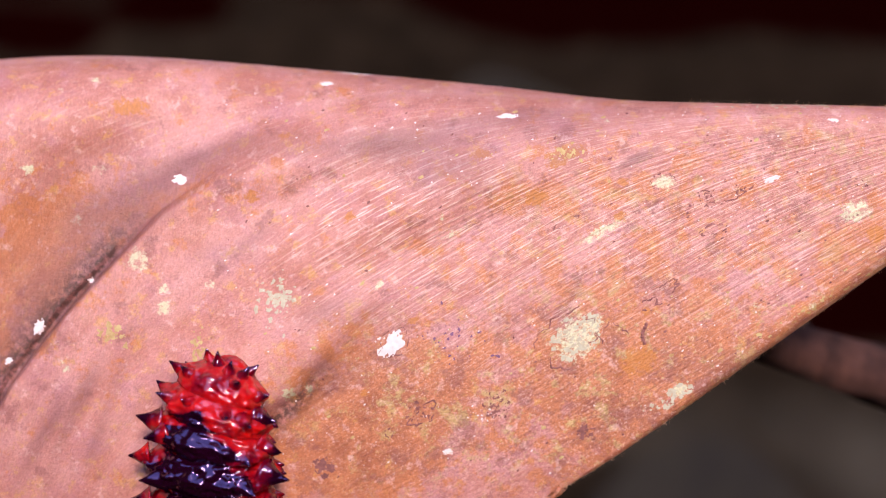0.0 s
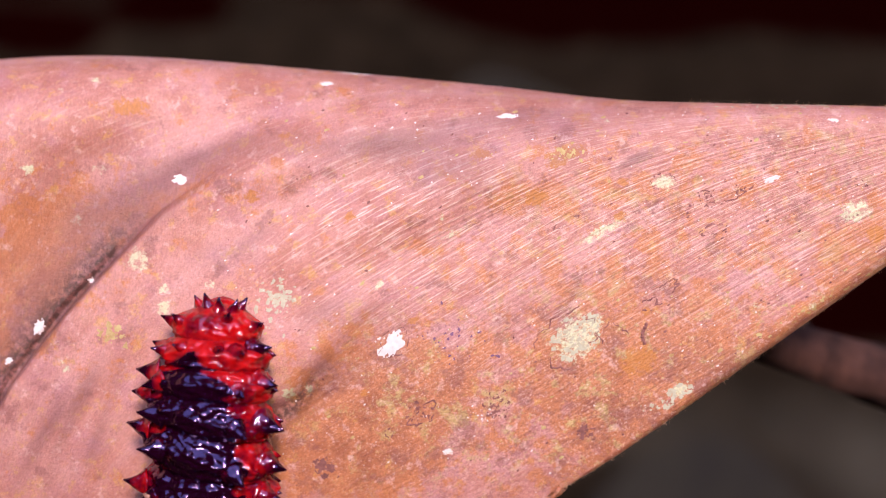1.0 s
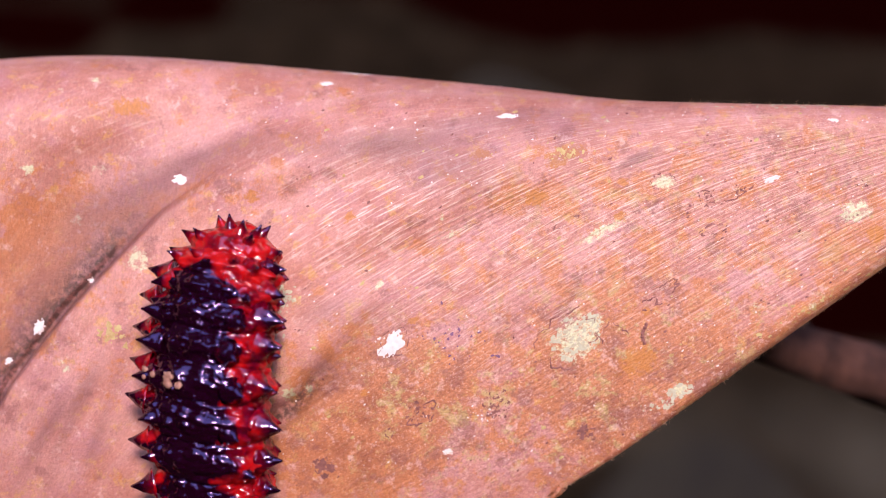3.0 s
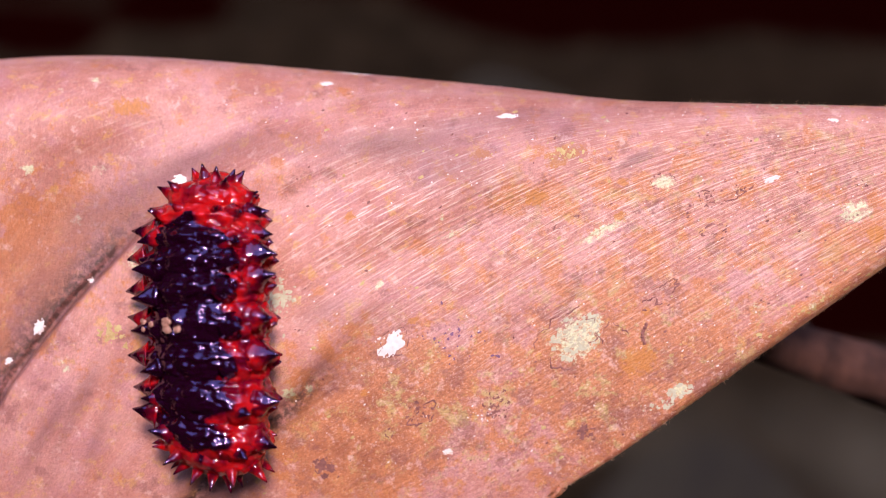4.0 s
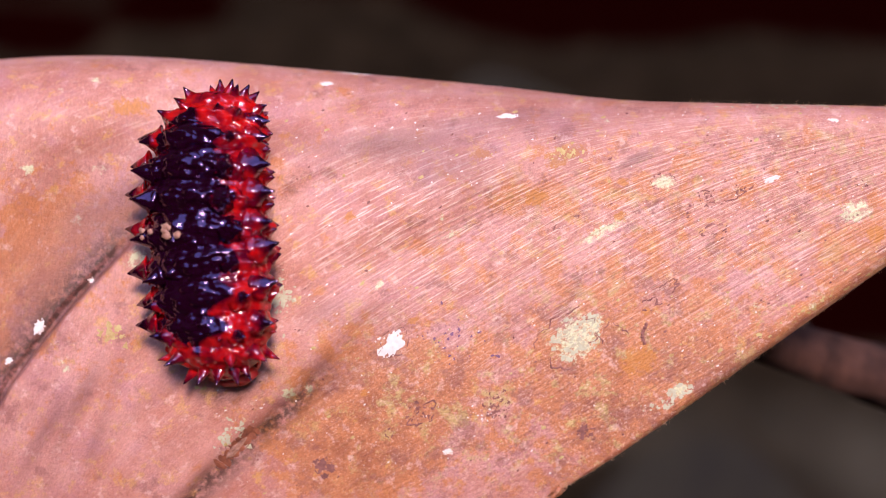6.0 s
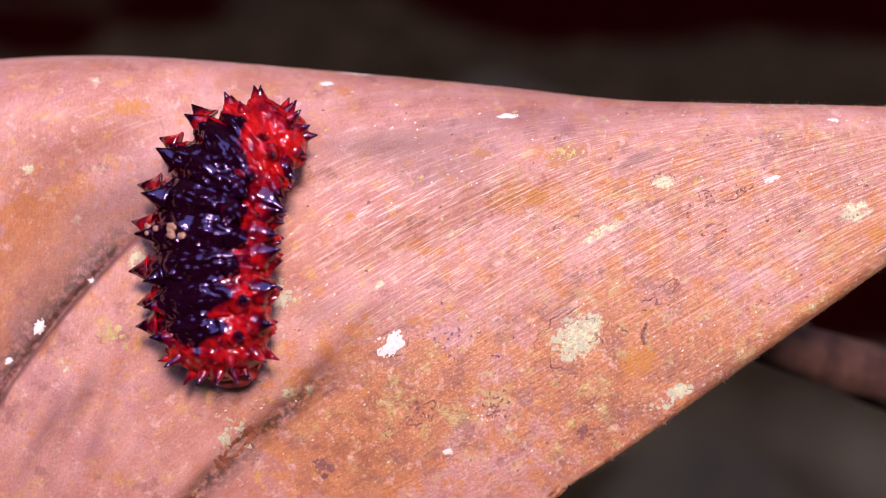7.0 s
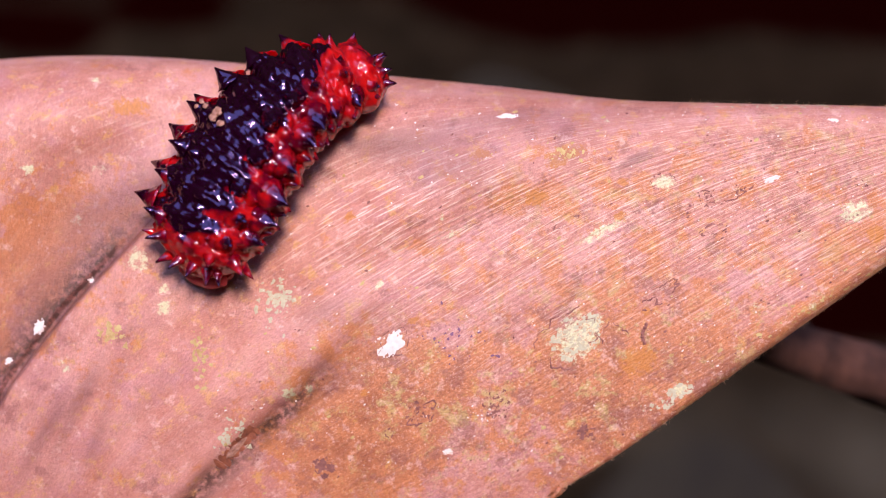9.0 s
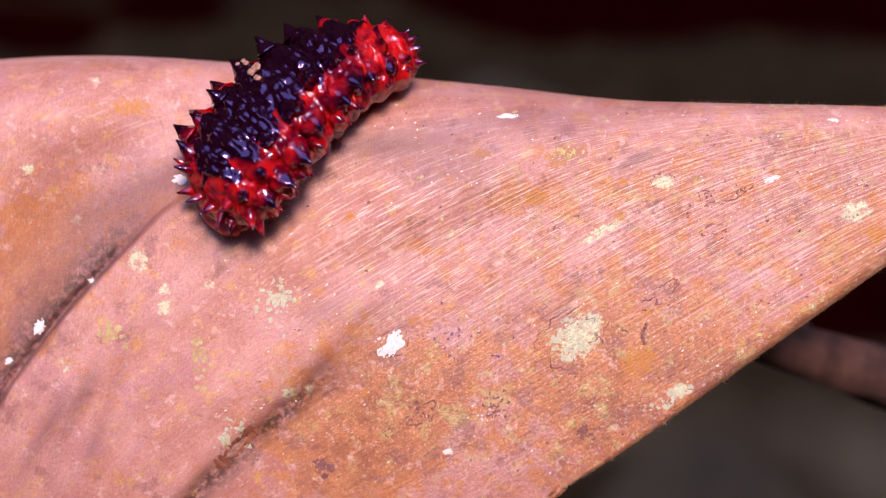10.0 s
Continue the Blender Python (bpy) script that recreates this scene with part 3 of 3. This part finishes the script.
def ground():
    bm = bmesh.new()
    bmesh.ops.create_grid(bm, x_segments=160, y_segments=160, size=1.0)
    for vert in bm.verts:
        x, y = vert.co.x, vert.co.y
        reach = max(abs(x), abs(y))
        far = 0.45 + 1.5 * reach ** 5 if reach < 0.995 else 600
        vert.co.x, vert.co.y = x * far, 0.25 + y * far
        vert.co.z = 0.009 * noise.fractal(Vector((vert.co.x * 9, vert.co.y * 9, 0)), 1.0, 2.0, 4) * (1 - min(1, reach ** 4))
    for f in bm.faces:
        f.smooth = True
    data = bpy.data.meshes.new("ground")
    bm.to_mesh(data)
    bm.free()
    data.attributes.new("patchy", "FLOAT", "POINT").data.foreach_set("value", [float(blobs(v.co.x, v.co.y, FLOOR_PATCHES)) for v in data.vertices])
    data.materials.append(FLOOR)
    return tagged(new("ground", data), "dark forest floor with black and lighter patches", "ground", kind="structure")


ground()


def litter():
    """Fallen leaves, too many to count, lying on the ground about."""
    bm, rng = bmesh.new(), random.Random(21)
    for _ in range(700):
        x, y = rng.uniform(-0.9, 0.9), rng.uniform(-0.7, 1.3)
        if abs(blobs(x, y, FLOOR_PATCHES)) > 0.12 or (abs(x) < 0.2 and 0.29 < y < 0.45 and rng.random() < 0.8):
            continue
        size, wide, turn, curl = rng.uniform(0.012, 0.035), rng.uniform(0.3, 0.5), rng.uniform(0, 6.28), rng.uniform(0.1, 0.5)
        lay = Matrix.Translation((x, y, 0.008 + rng.uniform(0, 0.006))) @ Euler((rng.uniform(-0.3, 0.3), rng.uniform(-0.3, 0.3), turn)).to_matrix().to_4x4()
        rows = []
        for i in range(7):
            u = i / 6
            half = wide * math.sin(math.pi * min(1, u * 0.96 + 0.02)) ** 0.8
            rows.append([bm.verts.new(lay @ (Vector((u - 0.5, half * v, curl * (abs(v) * half + (u - 0.5) ** 2))) * size * 2)) for v in (-1, -0.5, 0, 0.5, 1)])
        for one, two in zip(rows, rows[1:]):
            for j in range(4):
                bm.faces.new((one[j], two[j], two[j + 1], one[j + 1])).smooth = True
    data = bpy.data.meshes.new("leaf_litter")
    bm.to_mesh(data)
    bm.free()
    data.materials.append(LITTER)
    tagged(new("leaf_litter", data), "dark brown rotting leaves scattered on the ground", "leaf litter", kind="stuff")


litter()


def forest():
    """The dark wood all round, as a plain ring of distance."""
    bm = bmesh.new()
    rows = []
    for part_up in (-0.02, 0.3, 0.65, 1.0):
        ring = []
        for g in range(48):
            c, s = math.cos(g * math.pi / 24), math.sin(g * math.pi / 24)
            top = 11.0 - 0.8 * s + 1.2 * noise.noise(Vector((g * 0.7, 2.0, 0)))
            ring.append(bm.verts.new((7.5 * c, 7.5 * s, top * part_up)))
        rows.append(ring)
    for one, two in zip(rows, rows[1:]):
        for j in range(48):
            bm.faces.new((one[j], two[j], two[(j + 1) % 48], one[(j + 1) % 48])).smooth = True
    data = bpy.data.meshes.new("backdrop")
    bm.to_mesh(data)
    bm.free()
    data.materials.append(WOODS)
    tagged(new("backdrop", data), "dark green wood in the distance", "backdrop", kind="structure")


forest()


def tube(bm, points, radii, sides=12, rough=0.0, seed=0):
    """A tapering tube along points, closed at both ends."""
    rings, up = [], Vector((0.1, 0.2, 1))
    for i, (p, r) in enumerate(zip(points, radii)):
        t = (points[min(i + 1, len(points) - 1)] - points[max(i - 1, 0)]).normalized()
        x = t.cross(up).normalized()
        y = x.cross(t)
        ring = []
        for k in range(sides):
            g = 2 * math.pi * k / sides
            q = 1 + rough * noise.noise(Vector((p.x * 180 + seed, p.y * 180 + 3 * math.cos(g), p.z * 180 + 3 * math.sin(g))))
            ring.append(bm.verts.new(p + (x * math.cos(g) + y * math.sin(g)) * r * q))
        rings.append(ring)
    for one, two in zip(rings, rings[1:]):
        for k in range(sides):
            bm.faces.new((one[k], one[(k + 1) % sides], two[(k + 1) % sides], two[k])).smooth = True
    bm.faces.new(rings[0][::-1]), bm.faces.new(rings[-1])


def twig():
    start, bend = LEAF @ Vector((-0.016, 0.006, -0.0045)), LEAF @ Vector((0.004, 0.001, -0.0075))
    through_here = LEAF @ Vector((0.041, -0.0118, -0.030))
    way = (through_here - bend)
    end = bend + way * ((bend.z - 0.002) / -way.z)
    pts = []
    for i in range(90):
        u = i / 89
        p = start.lerp(bend, u / 0.05) if u < 0.05 else bend.lerp(end, (u - 0.05) / 0.95)
        pts.append(p + Vector((0, noise.noise(Vector((u * 22, 3, 0))), noise.noise(Vector((u * 22, 9, 0))))) * 0.0006)
    bm = bmesh.new()
    tube(bm, pts, [0.0024 + 0.0009 * min(1, u / 20) for u in range(90)], 14, 0.35, 4)
    data = bpy.data.meshes.new("fallen_twig")
    bm.to_mesh(data)
    bm.free()
    data.materials.append(BARK)
    stick = new("fallen_twig", data)
    for k in (7, 11, 14, 19, 26):
        bm = bmesh.new()
        mid = pts[k]
        t = (pts[k + 1] - pts[k - 1]).normalized()
        x = t.cross(Vector((0.1, 0.2, 1))).normalized()
        y = x.cross(t)
        grid = []
        for i in range(7):
            row = []
            for j in range(9):
                u, g = (i - 3) / 3, 1.2 + 0.2 * k + (j - 4) * 0.22
                wob = 1 + 0.4 * noise.noise(Vector((i * 0.8, j * 0.8, k)))
                row.append(bm.verts.new(mid + t * u * 0.0028 * wob + (x * math.cos(g) + y * math.sin(g)) * (0.0036 + 0.0004 * noise.noise(Vector((i, j, k * 2))))))
            grid.append(row)
        for i in range(6):
            for j in range(8):
                bm.faces.new((grid[i][j], grid[i + 1][j], grid[i + 1][j + 1], grid[i][j + 1])).smooth = True
        part("bark_flake", bm, FLAKE, stick, "loose darker bark flake")
    tagged(stick, "thin reddish brown fallen twig under the leaf", "twig")


twig()

# ---- the caterpillar ----
COUNT = 10
STATION = [0.955, 0.875, 0.80, 0.72, 0.62, 0.505, 0.385, 0.262, 0.14, 0.035]      # where each segment sits, tail 0 to head 1
PITCH = [2.0, 1.9, 1.9, 2.2, 2.6, 2.8, 2.9, 2.95, 2.8, 2.6]                      # each segment's length
TAPER = curve([-0.7, 0, 1, 2, 3.5, 6, 7, 8, 9, 9.7], [0.46, 0.69, 0.85, 0.95, 1.02, 1.02, 0.98, 0.91, 0.74, 0.48])
HALF, TALL, HEIGHT = 5.25, 3.9, 3.75


def skin(i, x, g):
    """A point of the body of segment i, x along it and g round from the back's middle, in millimetres."""
    long, deg = PITCH[i], math.degrees(g)
    s = float(TAPER(i - x / long))
    q = Vector((x + i * 7.3, HALF * math.sin(g), TALL * math.cos(g)))
    back = max(0.0, math.cos(g * 0.75)) ** 0.5
    # the ends slip under the neighbours
    end = min(1.0, max(0.0, (abs(x) / long - 0.48) / 0.38))
    if not ((i == 0 and x > 0) or (i == COUNT - 1 and x < 0)):
        s *= 1 - 0.13 * end * end * (3 - 2 * end)
    # one swell a segment, and on it folds that run round the body and break up
    s *= 1 + 0.050 * math.cos(2 * math.pi * max(-0.5, min(0.5, x / long)))
    s *= 1 + 0.045 * noise.noise(q * 0.7) + 0.030 * noise.noise(Vector((q.x * 1.7, q.y * 1.0, q.z * 1.0))) + 0.008 * noise.noise(q * 2.9)
    s *= 1 + 0.024 * back * (0.8 + 0.7 * noise.noise(q * 0.9)) * math.cos(4 * math.pi * x / long + 1.6 * noise.noise(Vector((i * 3.1, g * 2.6, x * 0.3))))
    if (i == 0 and x > 0.3) or (i == COUNT - 1 and x < -0.3):
        s *= math.sqrt(max(0.0, 1 - ((abs(x) - 0.3) / 1.95) ** 2)) + 0.02
    # warts in two rows across the back
    for row, at in ((0, -0.26 * long), (1, 0.22 * long)):
        k = round((deg - 9 * row) / 18)
        if abs(k) <= 3:
            j = noise.noise_vector(Vector((i * 4.1 + 0.3, row * 7.7 + 0.2, k * 3.3 + 0.1)))
            d = math.hypot((deg - 9 * row - 18 * k - 4 * j.x) / 7.5, (x - at - 0.2 * j.y) / 0.42)
            s *= 1 + 0.085 * (1 + 0.7 * j.z) * math.exp(-d * d)
    # the swollen feet of the thorns
    for at, size, wide in ((40, 0.06, 11), (70, 0.08, 13), (100, 0.07, 12)):
        d = math.hypot((abs(deg) - at) / wide, (x - (-0.45 if at == 40 else 0.45 if at == 70 else 0.0)) / 0.8)
        s *= 1 + size * math.exp(-d * d)
    grain = Vector((x * 1.9 + i * 3.7, HALF * math.sin(g) * 1.3, TALL * math.cos(g) * 1.3))
    s *= 1 + 0.075 * back * max(0.0, noise.noise(grain * 1.5) + 0.10)
    y, z = HALF * s * math.sin(g), HEIGHT * (0.62 + 0.38 * float(TAPER(i - x / long))) + TALL * s * math.cos(g)
    return Vector((x, y, max(z, 0.12)))


def dark_values(data, values):
    data.attributes.new("dark", "FLOAT", "POINT").data.foreach_set("value", values)


def darkness(i, x, g):
    """How black the skin is there: the back is black, uneven at its rims, the flanks red, deeper amidships, the left
    one's shade painted in.
    """
    place, deg = i - x / PITCH[i], math.degrees(g)
    fade = min(1.0, max(0.0, (place - 0.8) / 0.9)) * min(1.0, max(0.0, (9.1 - place) / 1.3))
    half = -16 + 56 * fade + 9 * math.cos(2 * math.pi * x / PITCH[i])
    if g < 0:
        half -= 14 * math.exp(-((place - 7.6) / 1.2) ** 2) + 14 * math.exp(-((place - 1.2) / 0.9) ** 2)
    else:
        half += 16 * fade
    half += 6 * noise.noise(Vector((place * 1.3, deg * 0.05, 4.2)))
    # deeper wine amidships; stronger on the left, painting in that flank's shade
    wine = (0.46 if g > 0 else 0.31) * min(1.0, max(0.0, (place - 1.5) / 1.5)) * min(1.0, max(0.0, (7.5 - place) / 1.5))
    return max(wine, min(1.0, max(0.0, 0.5 + (half - abs(deg)) / 16)))


def spine_mesh(length, base, lean, low=0.14, high=0.62):
    """A fleshy thorn along +z, leaning a little, dark towards its tip."""
    bm, values = bmesh.new(), []
    rings, sides = [], 12
    for k in range(9):
        u = k / 8
        r = base * (0.15 * (1 - u) ** 2.5 + 0.85 * (1 - u)) + 0.06
        if k == 0:
            r *= 1.15
        ring = []
        for j in range(sides):
            g = 2 * math.pi * j / sides
            q = 1 + 0.12 * noise.noise(Vector((math.cos(g) * 1.5, math.sin(g) * 1.5, u * 3 + length)))
            ring.append(bm.verts.new(Vector((lean * u * u + r * q * math.cos(g), r * q * math.sin(g), -0.35 + (length + 0.35) * u)) * 0.001))
            values.append(low + (high - low) * u ** 1.3)
        rings.append(ring)
    for one, two in zip(rings, rings[1:]):
        for j in range(sides):
            bm.faces.new((one[j], one[(j + 1) % sides], two[(j + 1) % sides], two[j])).smooth = True
    bm.faces.new(rings[-1]), bm.faces.new(rings[0][::-1])
    bmesh.ops.recalc_face_normals(bm, faces=bm.faces[:])
    data = bpy.data.meshes.new("spine")
    bm.to_mesh(data)
    bm.free()
    dark_values(data, values)
    data.materials.append(THORN)
    return data


def caterpillar():
    whole = tagged(new("caterpillar"), "glossy red spiny caterpillar with a dark back crawling on the leaf", "caterpillar")
    big, rear, side_spine, low = spine_mesh(1.35, 1.0, -0.45, 0.62, 0.95), spine_mesh(1.2, 0.85, -0.40, 0.20, 0.95), spine_mesh(1.55, 1.10, -0.45, 0.30, 0.80), spine_mesh(0.6, 0.55, 0.1, 0.24, 0.55)
    front, tip = spine_mesh(1.35, 0.80, -0.1, 0.12, 0.70), spine_mesh(1.7, 0.70, 0.1, 0.1, 0.62)
    segments = []
    rng = random.Random(5)
    for i in range(COUNT):
        bm, values = bmesh.new(), []
        ahead = 2.25 if i == 0 else 0.86 * PITCH[i]
        behind = 2.25 if i == COUNT - 1 else 0.86 * PITCH[i]
        rows, sides, rings = 44, 108, []
        for k in range(rows):
            x = -behind + (ahead + behind) * k / (rows - 1)
            ring = []
            for j in range(sides):
                g = -math.pi + 2 * math.pi * (j + 0.5) / sides
                ring.append(bm.verts.new(skin(i, x, g) * 0.001))
                values.append(darkness(i, x, g))
            rings.append(ring)
        for one, two in zip(rings, rings[1:]):
            for j in range(sides):
                bm.faces.new((one[j], two[j], two[(j + 1) % sides], one[(j + 1) % sides])).smooth = True
        bm.faces.new(rings[0]), bm.faces.new(rings[-1][::-1])
        bmesh.ops.recalc_face_normals(bm, faces=bm.faces[:])
        seg = part("segment", bm, SKIN, whole)
        dark_values(seg.data, values)
        segments.append(seg)
        if 0 < i < COUNT - 1:
            thorns = [(40, -0.45, -0.1, big if 2 < i < 7 else rear), (70, 0.45, 0.0, side_spine), (94, -0.3, 0, low), (108, 0.4, 0, low)]
            if i == 1:
                thorns = [(26, 0.3, 0.3, front), (48, 0.0, 0.2, front), (74, 0.4, 0.2, side_spine), (100, 0.0, 0, low)]
            if i == COUNT - 2:
                thorns += [(30, -0.9, -0.5, low)]
        elif i == 0:
            thorns = [(17, 1.3, 1.6, front), (52, 1.2, 1.4, front), (84, 1.2, 1.4, front), (36, 0.1, 0.5, front), (70, 0.0, 0.4, front), (98, 0.2, 0.6, low)]
        else:
            thorns = [(32, -0.1, -0.5, tip), (66, 0.0, -0.3, tip), (95, -0.2, -0.5, tip), (13, -1.25, -1.3, tip), (48, -1.2, -1.2, tip), (80, -1.25, -1.3, tip)]
        for side in (1, -1):
            for at, x, forward, mesh in thorns:
                g = side * radians(at + rng.uniform(-5, 5))
                root = skin(i, x + rng.uniform(-0.2, 0.2), g)
                out = Vector((forward + rng.uniform(-0.15, 0.15), math.sin(g), math.cos(g) * (1.0 if at < 90 else 0.6))).normalized()
                spine = new("spine", mesh)
                spine.parent = seg
                s = (0.60 + 0.40 * min(1.0, float(TAPER(i)))) * rng.uniform(0.85, 1.12)
                spine.matrix_basis = Matrix.LocRotScale((root - out * 0.15) * 0.001, out.to_track_quat("Z", "X"), (s, s, s))
        if i in (3, 4, 5, 6, COUNT - 1):
            for side in (1, -1):
                bm = bmesh.new()
                bmesh.ops.create_uvsphere(bm, u_segments=14, v_segments=10, radius=1.0)
                for vert in bm.verts:
                    vert.co = Vector((vert.co.x * 0.75 - (0.9 if i == COUNT - 1 else 0), side * 1.7 + vert.co.y * 0.8, 0.75 + vert.co.z * 0.95)) * 0.001
                for f in bm.faces:
                    f.smooth = True
                leg = part("proleg", bm, SKIN, seg, "soft translucent pinkish red proleg")
                dark_values(leg.data, [0.0] * len(leg.data.vertices))
    bm = bmesh.new()
    bmesh.ops.create_uvsphere(bm, u_segments=28, v_segments=18, radius=1.0)
    for vert in bm.verts:
        v = vert.co * (1 + 0.10 * noise.noise(vert.co * 2.2))
        vert.co = Vector((-1.55 + 1.35 * v.x, 2.5 * v.y, 1.35 + 1.3 * v.z)) * 0.001
    for f in bm.faces:
        f.smooth = True
    part("tail_flap", bm, FLESH, segments[COUNT - 1], "soft translucent pink flap under the tail")
    for k in range(14):
        bm = bmesh.new()
        bmesh.ops.create_icosphere(bm, subdivisions=2, radius=0.00036 * rng.uniform(0.35, 1.15))
        for vert in bm.verts:
            vert.co *= 1 + 0.75 * noise.noise(vert.co * 3200 + Vector((k * 5, 0, 0)))
            vert.co.z *= 0.6
        g = radians((40 if k % 3 == 2 else 15) + rng.uniform(-9, 9))
        x = rng.uniform(-0.5, 0.4)
        crumb = part("crumb", bm, CRUMB, segments[5], "dry tan crumb stuck to the back")
        crumb.location = skin(5, x, g) * 0.00104
    return whole, segments


animal, segments = caterpillar()

# where the body lies on the blade: seconds, across, up along it; at tail, hind quarter, middle, front quarter and head
TAIL = [(0, -20.1, -37.2), (0.5, -20.16, -35.35), (1, -19.97, -32.22), (1.5, -19.83, -29.33), (2, -19.72, -26.77), (2.5, -20.04, -24.76), (4, -20.32, -17.16), (4.5, -19.36, -15.44), (5, -19.18, -13.63), (5.5, -18.94, -10.82), (7, -18.86, -9.9), (7.5, -18.8, -8.64), (8, -19.62, -6.75), (8.5, -20.97, -4.0), (9, -21.07, -1.05), (9.5, -20.79, 1.84), (10, -19.06, 3.99)]
HIND = [(0, -20.06, -30.9), (0.5, -19.96, -28.82), (1, -20.01, -25.99), (1.5, -20.21, -22.83), (2, -20.71, -20.31), (2.5, -20.48, -18.41), (4, -19.37, -12.55), (4.5, -18.61, -10.81), (5, -18.75, -8.73), (5.5, -18.94, -5.65), (7, -18.99, -4.72), (7.5, -19.05, -3.47), (8, -18.76, -1.83), (8.5, -19.45, 0.64), (9, -19.03, 3.62), (9.5, -18.38, 5.03), (10, -16.77, 6.79)]
MIDDLE = [(0, -20.18, -24.36), (0.5, -20.52, -21.97), (1, -20.69, -19.2), (1.5, -20.2, -16.63), (2, -19.89, -14.77), (2.5, -19.55, -13.14), (4, -19.37, -6.6), (4.5, -19.15, -4.71), (5, -19.36, -2.69), (5.5, -19.75, 0.12), (7, -19.4, 0.63), (7.5, -19.39, 2.12), (8, -18.13, 3.78), (8.5, -17.42, 5.49), (9, -16.38, 7.46), (9.5, -15.58, 8.51), (10, -13.6, 10.05)]
FRONT = [(0, -20.03, -16.53), (0.5, -19.63, -14.8), (1, -19.37, -12.55), (1.5, -18.97, -10.45), (2, -17.97, -8.83), (2.5, -18.07, -6.94), (4, -19.72, -0.65), (4.5, -19.72, 1.56), (5, -19.83, 3.54), (5.5, -19.97, 5.69), (7, -17.96, 5.83), (7.5, -17.34, 6.82), (8, -15.75, 8.04), (8.5, -14.12, 9.65), (9, -12.26, 11.25), (9.5, -11.0, 12.27), (10, -9.34, 13.56)]
HEAD = [(0, -18.21, -9.91), (0.5, -18.69, -7.94), (1, -18.85, -5.04), (1.5, -17.85, -3.12), (2, -16.01, -2.53), (2.5, -16.18, -1.01), (4, -19.35, 5.18), (4.5, -18.66, 6.6), (5, -18.93, 8.05), (5.5, -19.82, 11.66), (7, -12.78, 9.81), (7.5, -11.8, 10.87), (8, -10.76, 12.2), (8.5, -8.45, 13.98), (9, -5.69, 13.83), (9.5, -4.22, 14.37), (10, -3.23, 15.79)]


def along(t):
    """Five points of the body's line at t, then a smooth curve through them."""
    pts = []
    for rows in (TAIL, HIND, MIDDLE, FRONT, HEAD):
        ts = [r[0] for r in rows]
        pts.append((float(curve(ts, [r[1] for r in rows])(t)), float(curve(ts, [r[2] for r in rows])(t))))
    return curve([0, 0.25, 0.5, 0.75, 1], [p[0] for p in pts]), curve([0, 0.25, 0.5, 0.75, 1], [p[1] for p in pts])


def segment_pose(t, i):
    fa, fw = along(t)
    u = STATION[i]
    here, normal = spot(float(fa(u)), float(fw(u)))
    ahead = spot(float(fa(u + 0.05)), float(fw(u + 0.05)))[0] - spot(float(fa(u - 0.05)), float(fw(u - 0.05)))[0]
    n = sum((spot(float(fa(u + d)), float(fw(u + d)))[1] for d in (-0.13, -0.06, 0.06, 0.13)), normal).normalized()
    x = (ahead - n * ahead.dot(n)).normalized()
    y = n.cross(x)
    m = Matrix((x, y, n)).transposed().to_4x4()
    m.translation = here
    return LEAF @ m @ pose(0, 0, 0.0036, -16) @ pose(0, 0, -0.0036)


def motions():
    times = [round(0.25 * k, 2) for k in range(41)]
    where = {}
    for t in times:
        fa, fw = along(t)
        where[t] = Matrix.Translation(LEAF @ spot(float(fa(0.5)), float(fw(0.5)))[0])
    walk(animal, [(t, where[t]) for t in times])
    for i, seg in enumerate(segments):
        walk(seg, [(t, where[t].inverted() @ segment_pose(t, i)) for t in times])


motions()
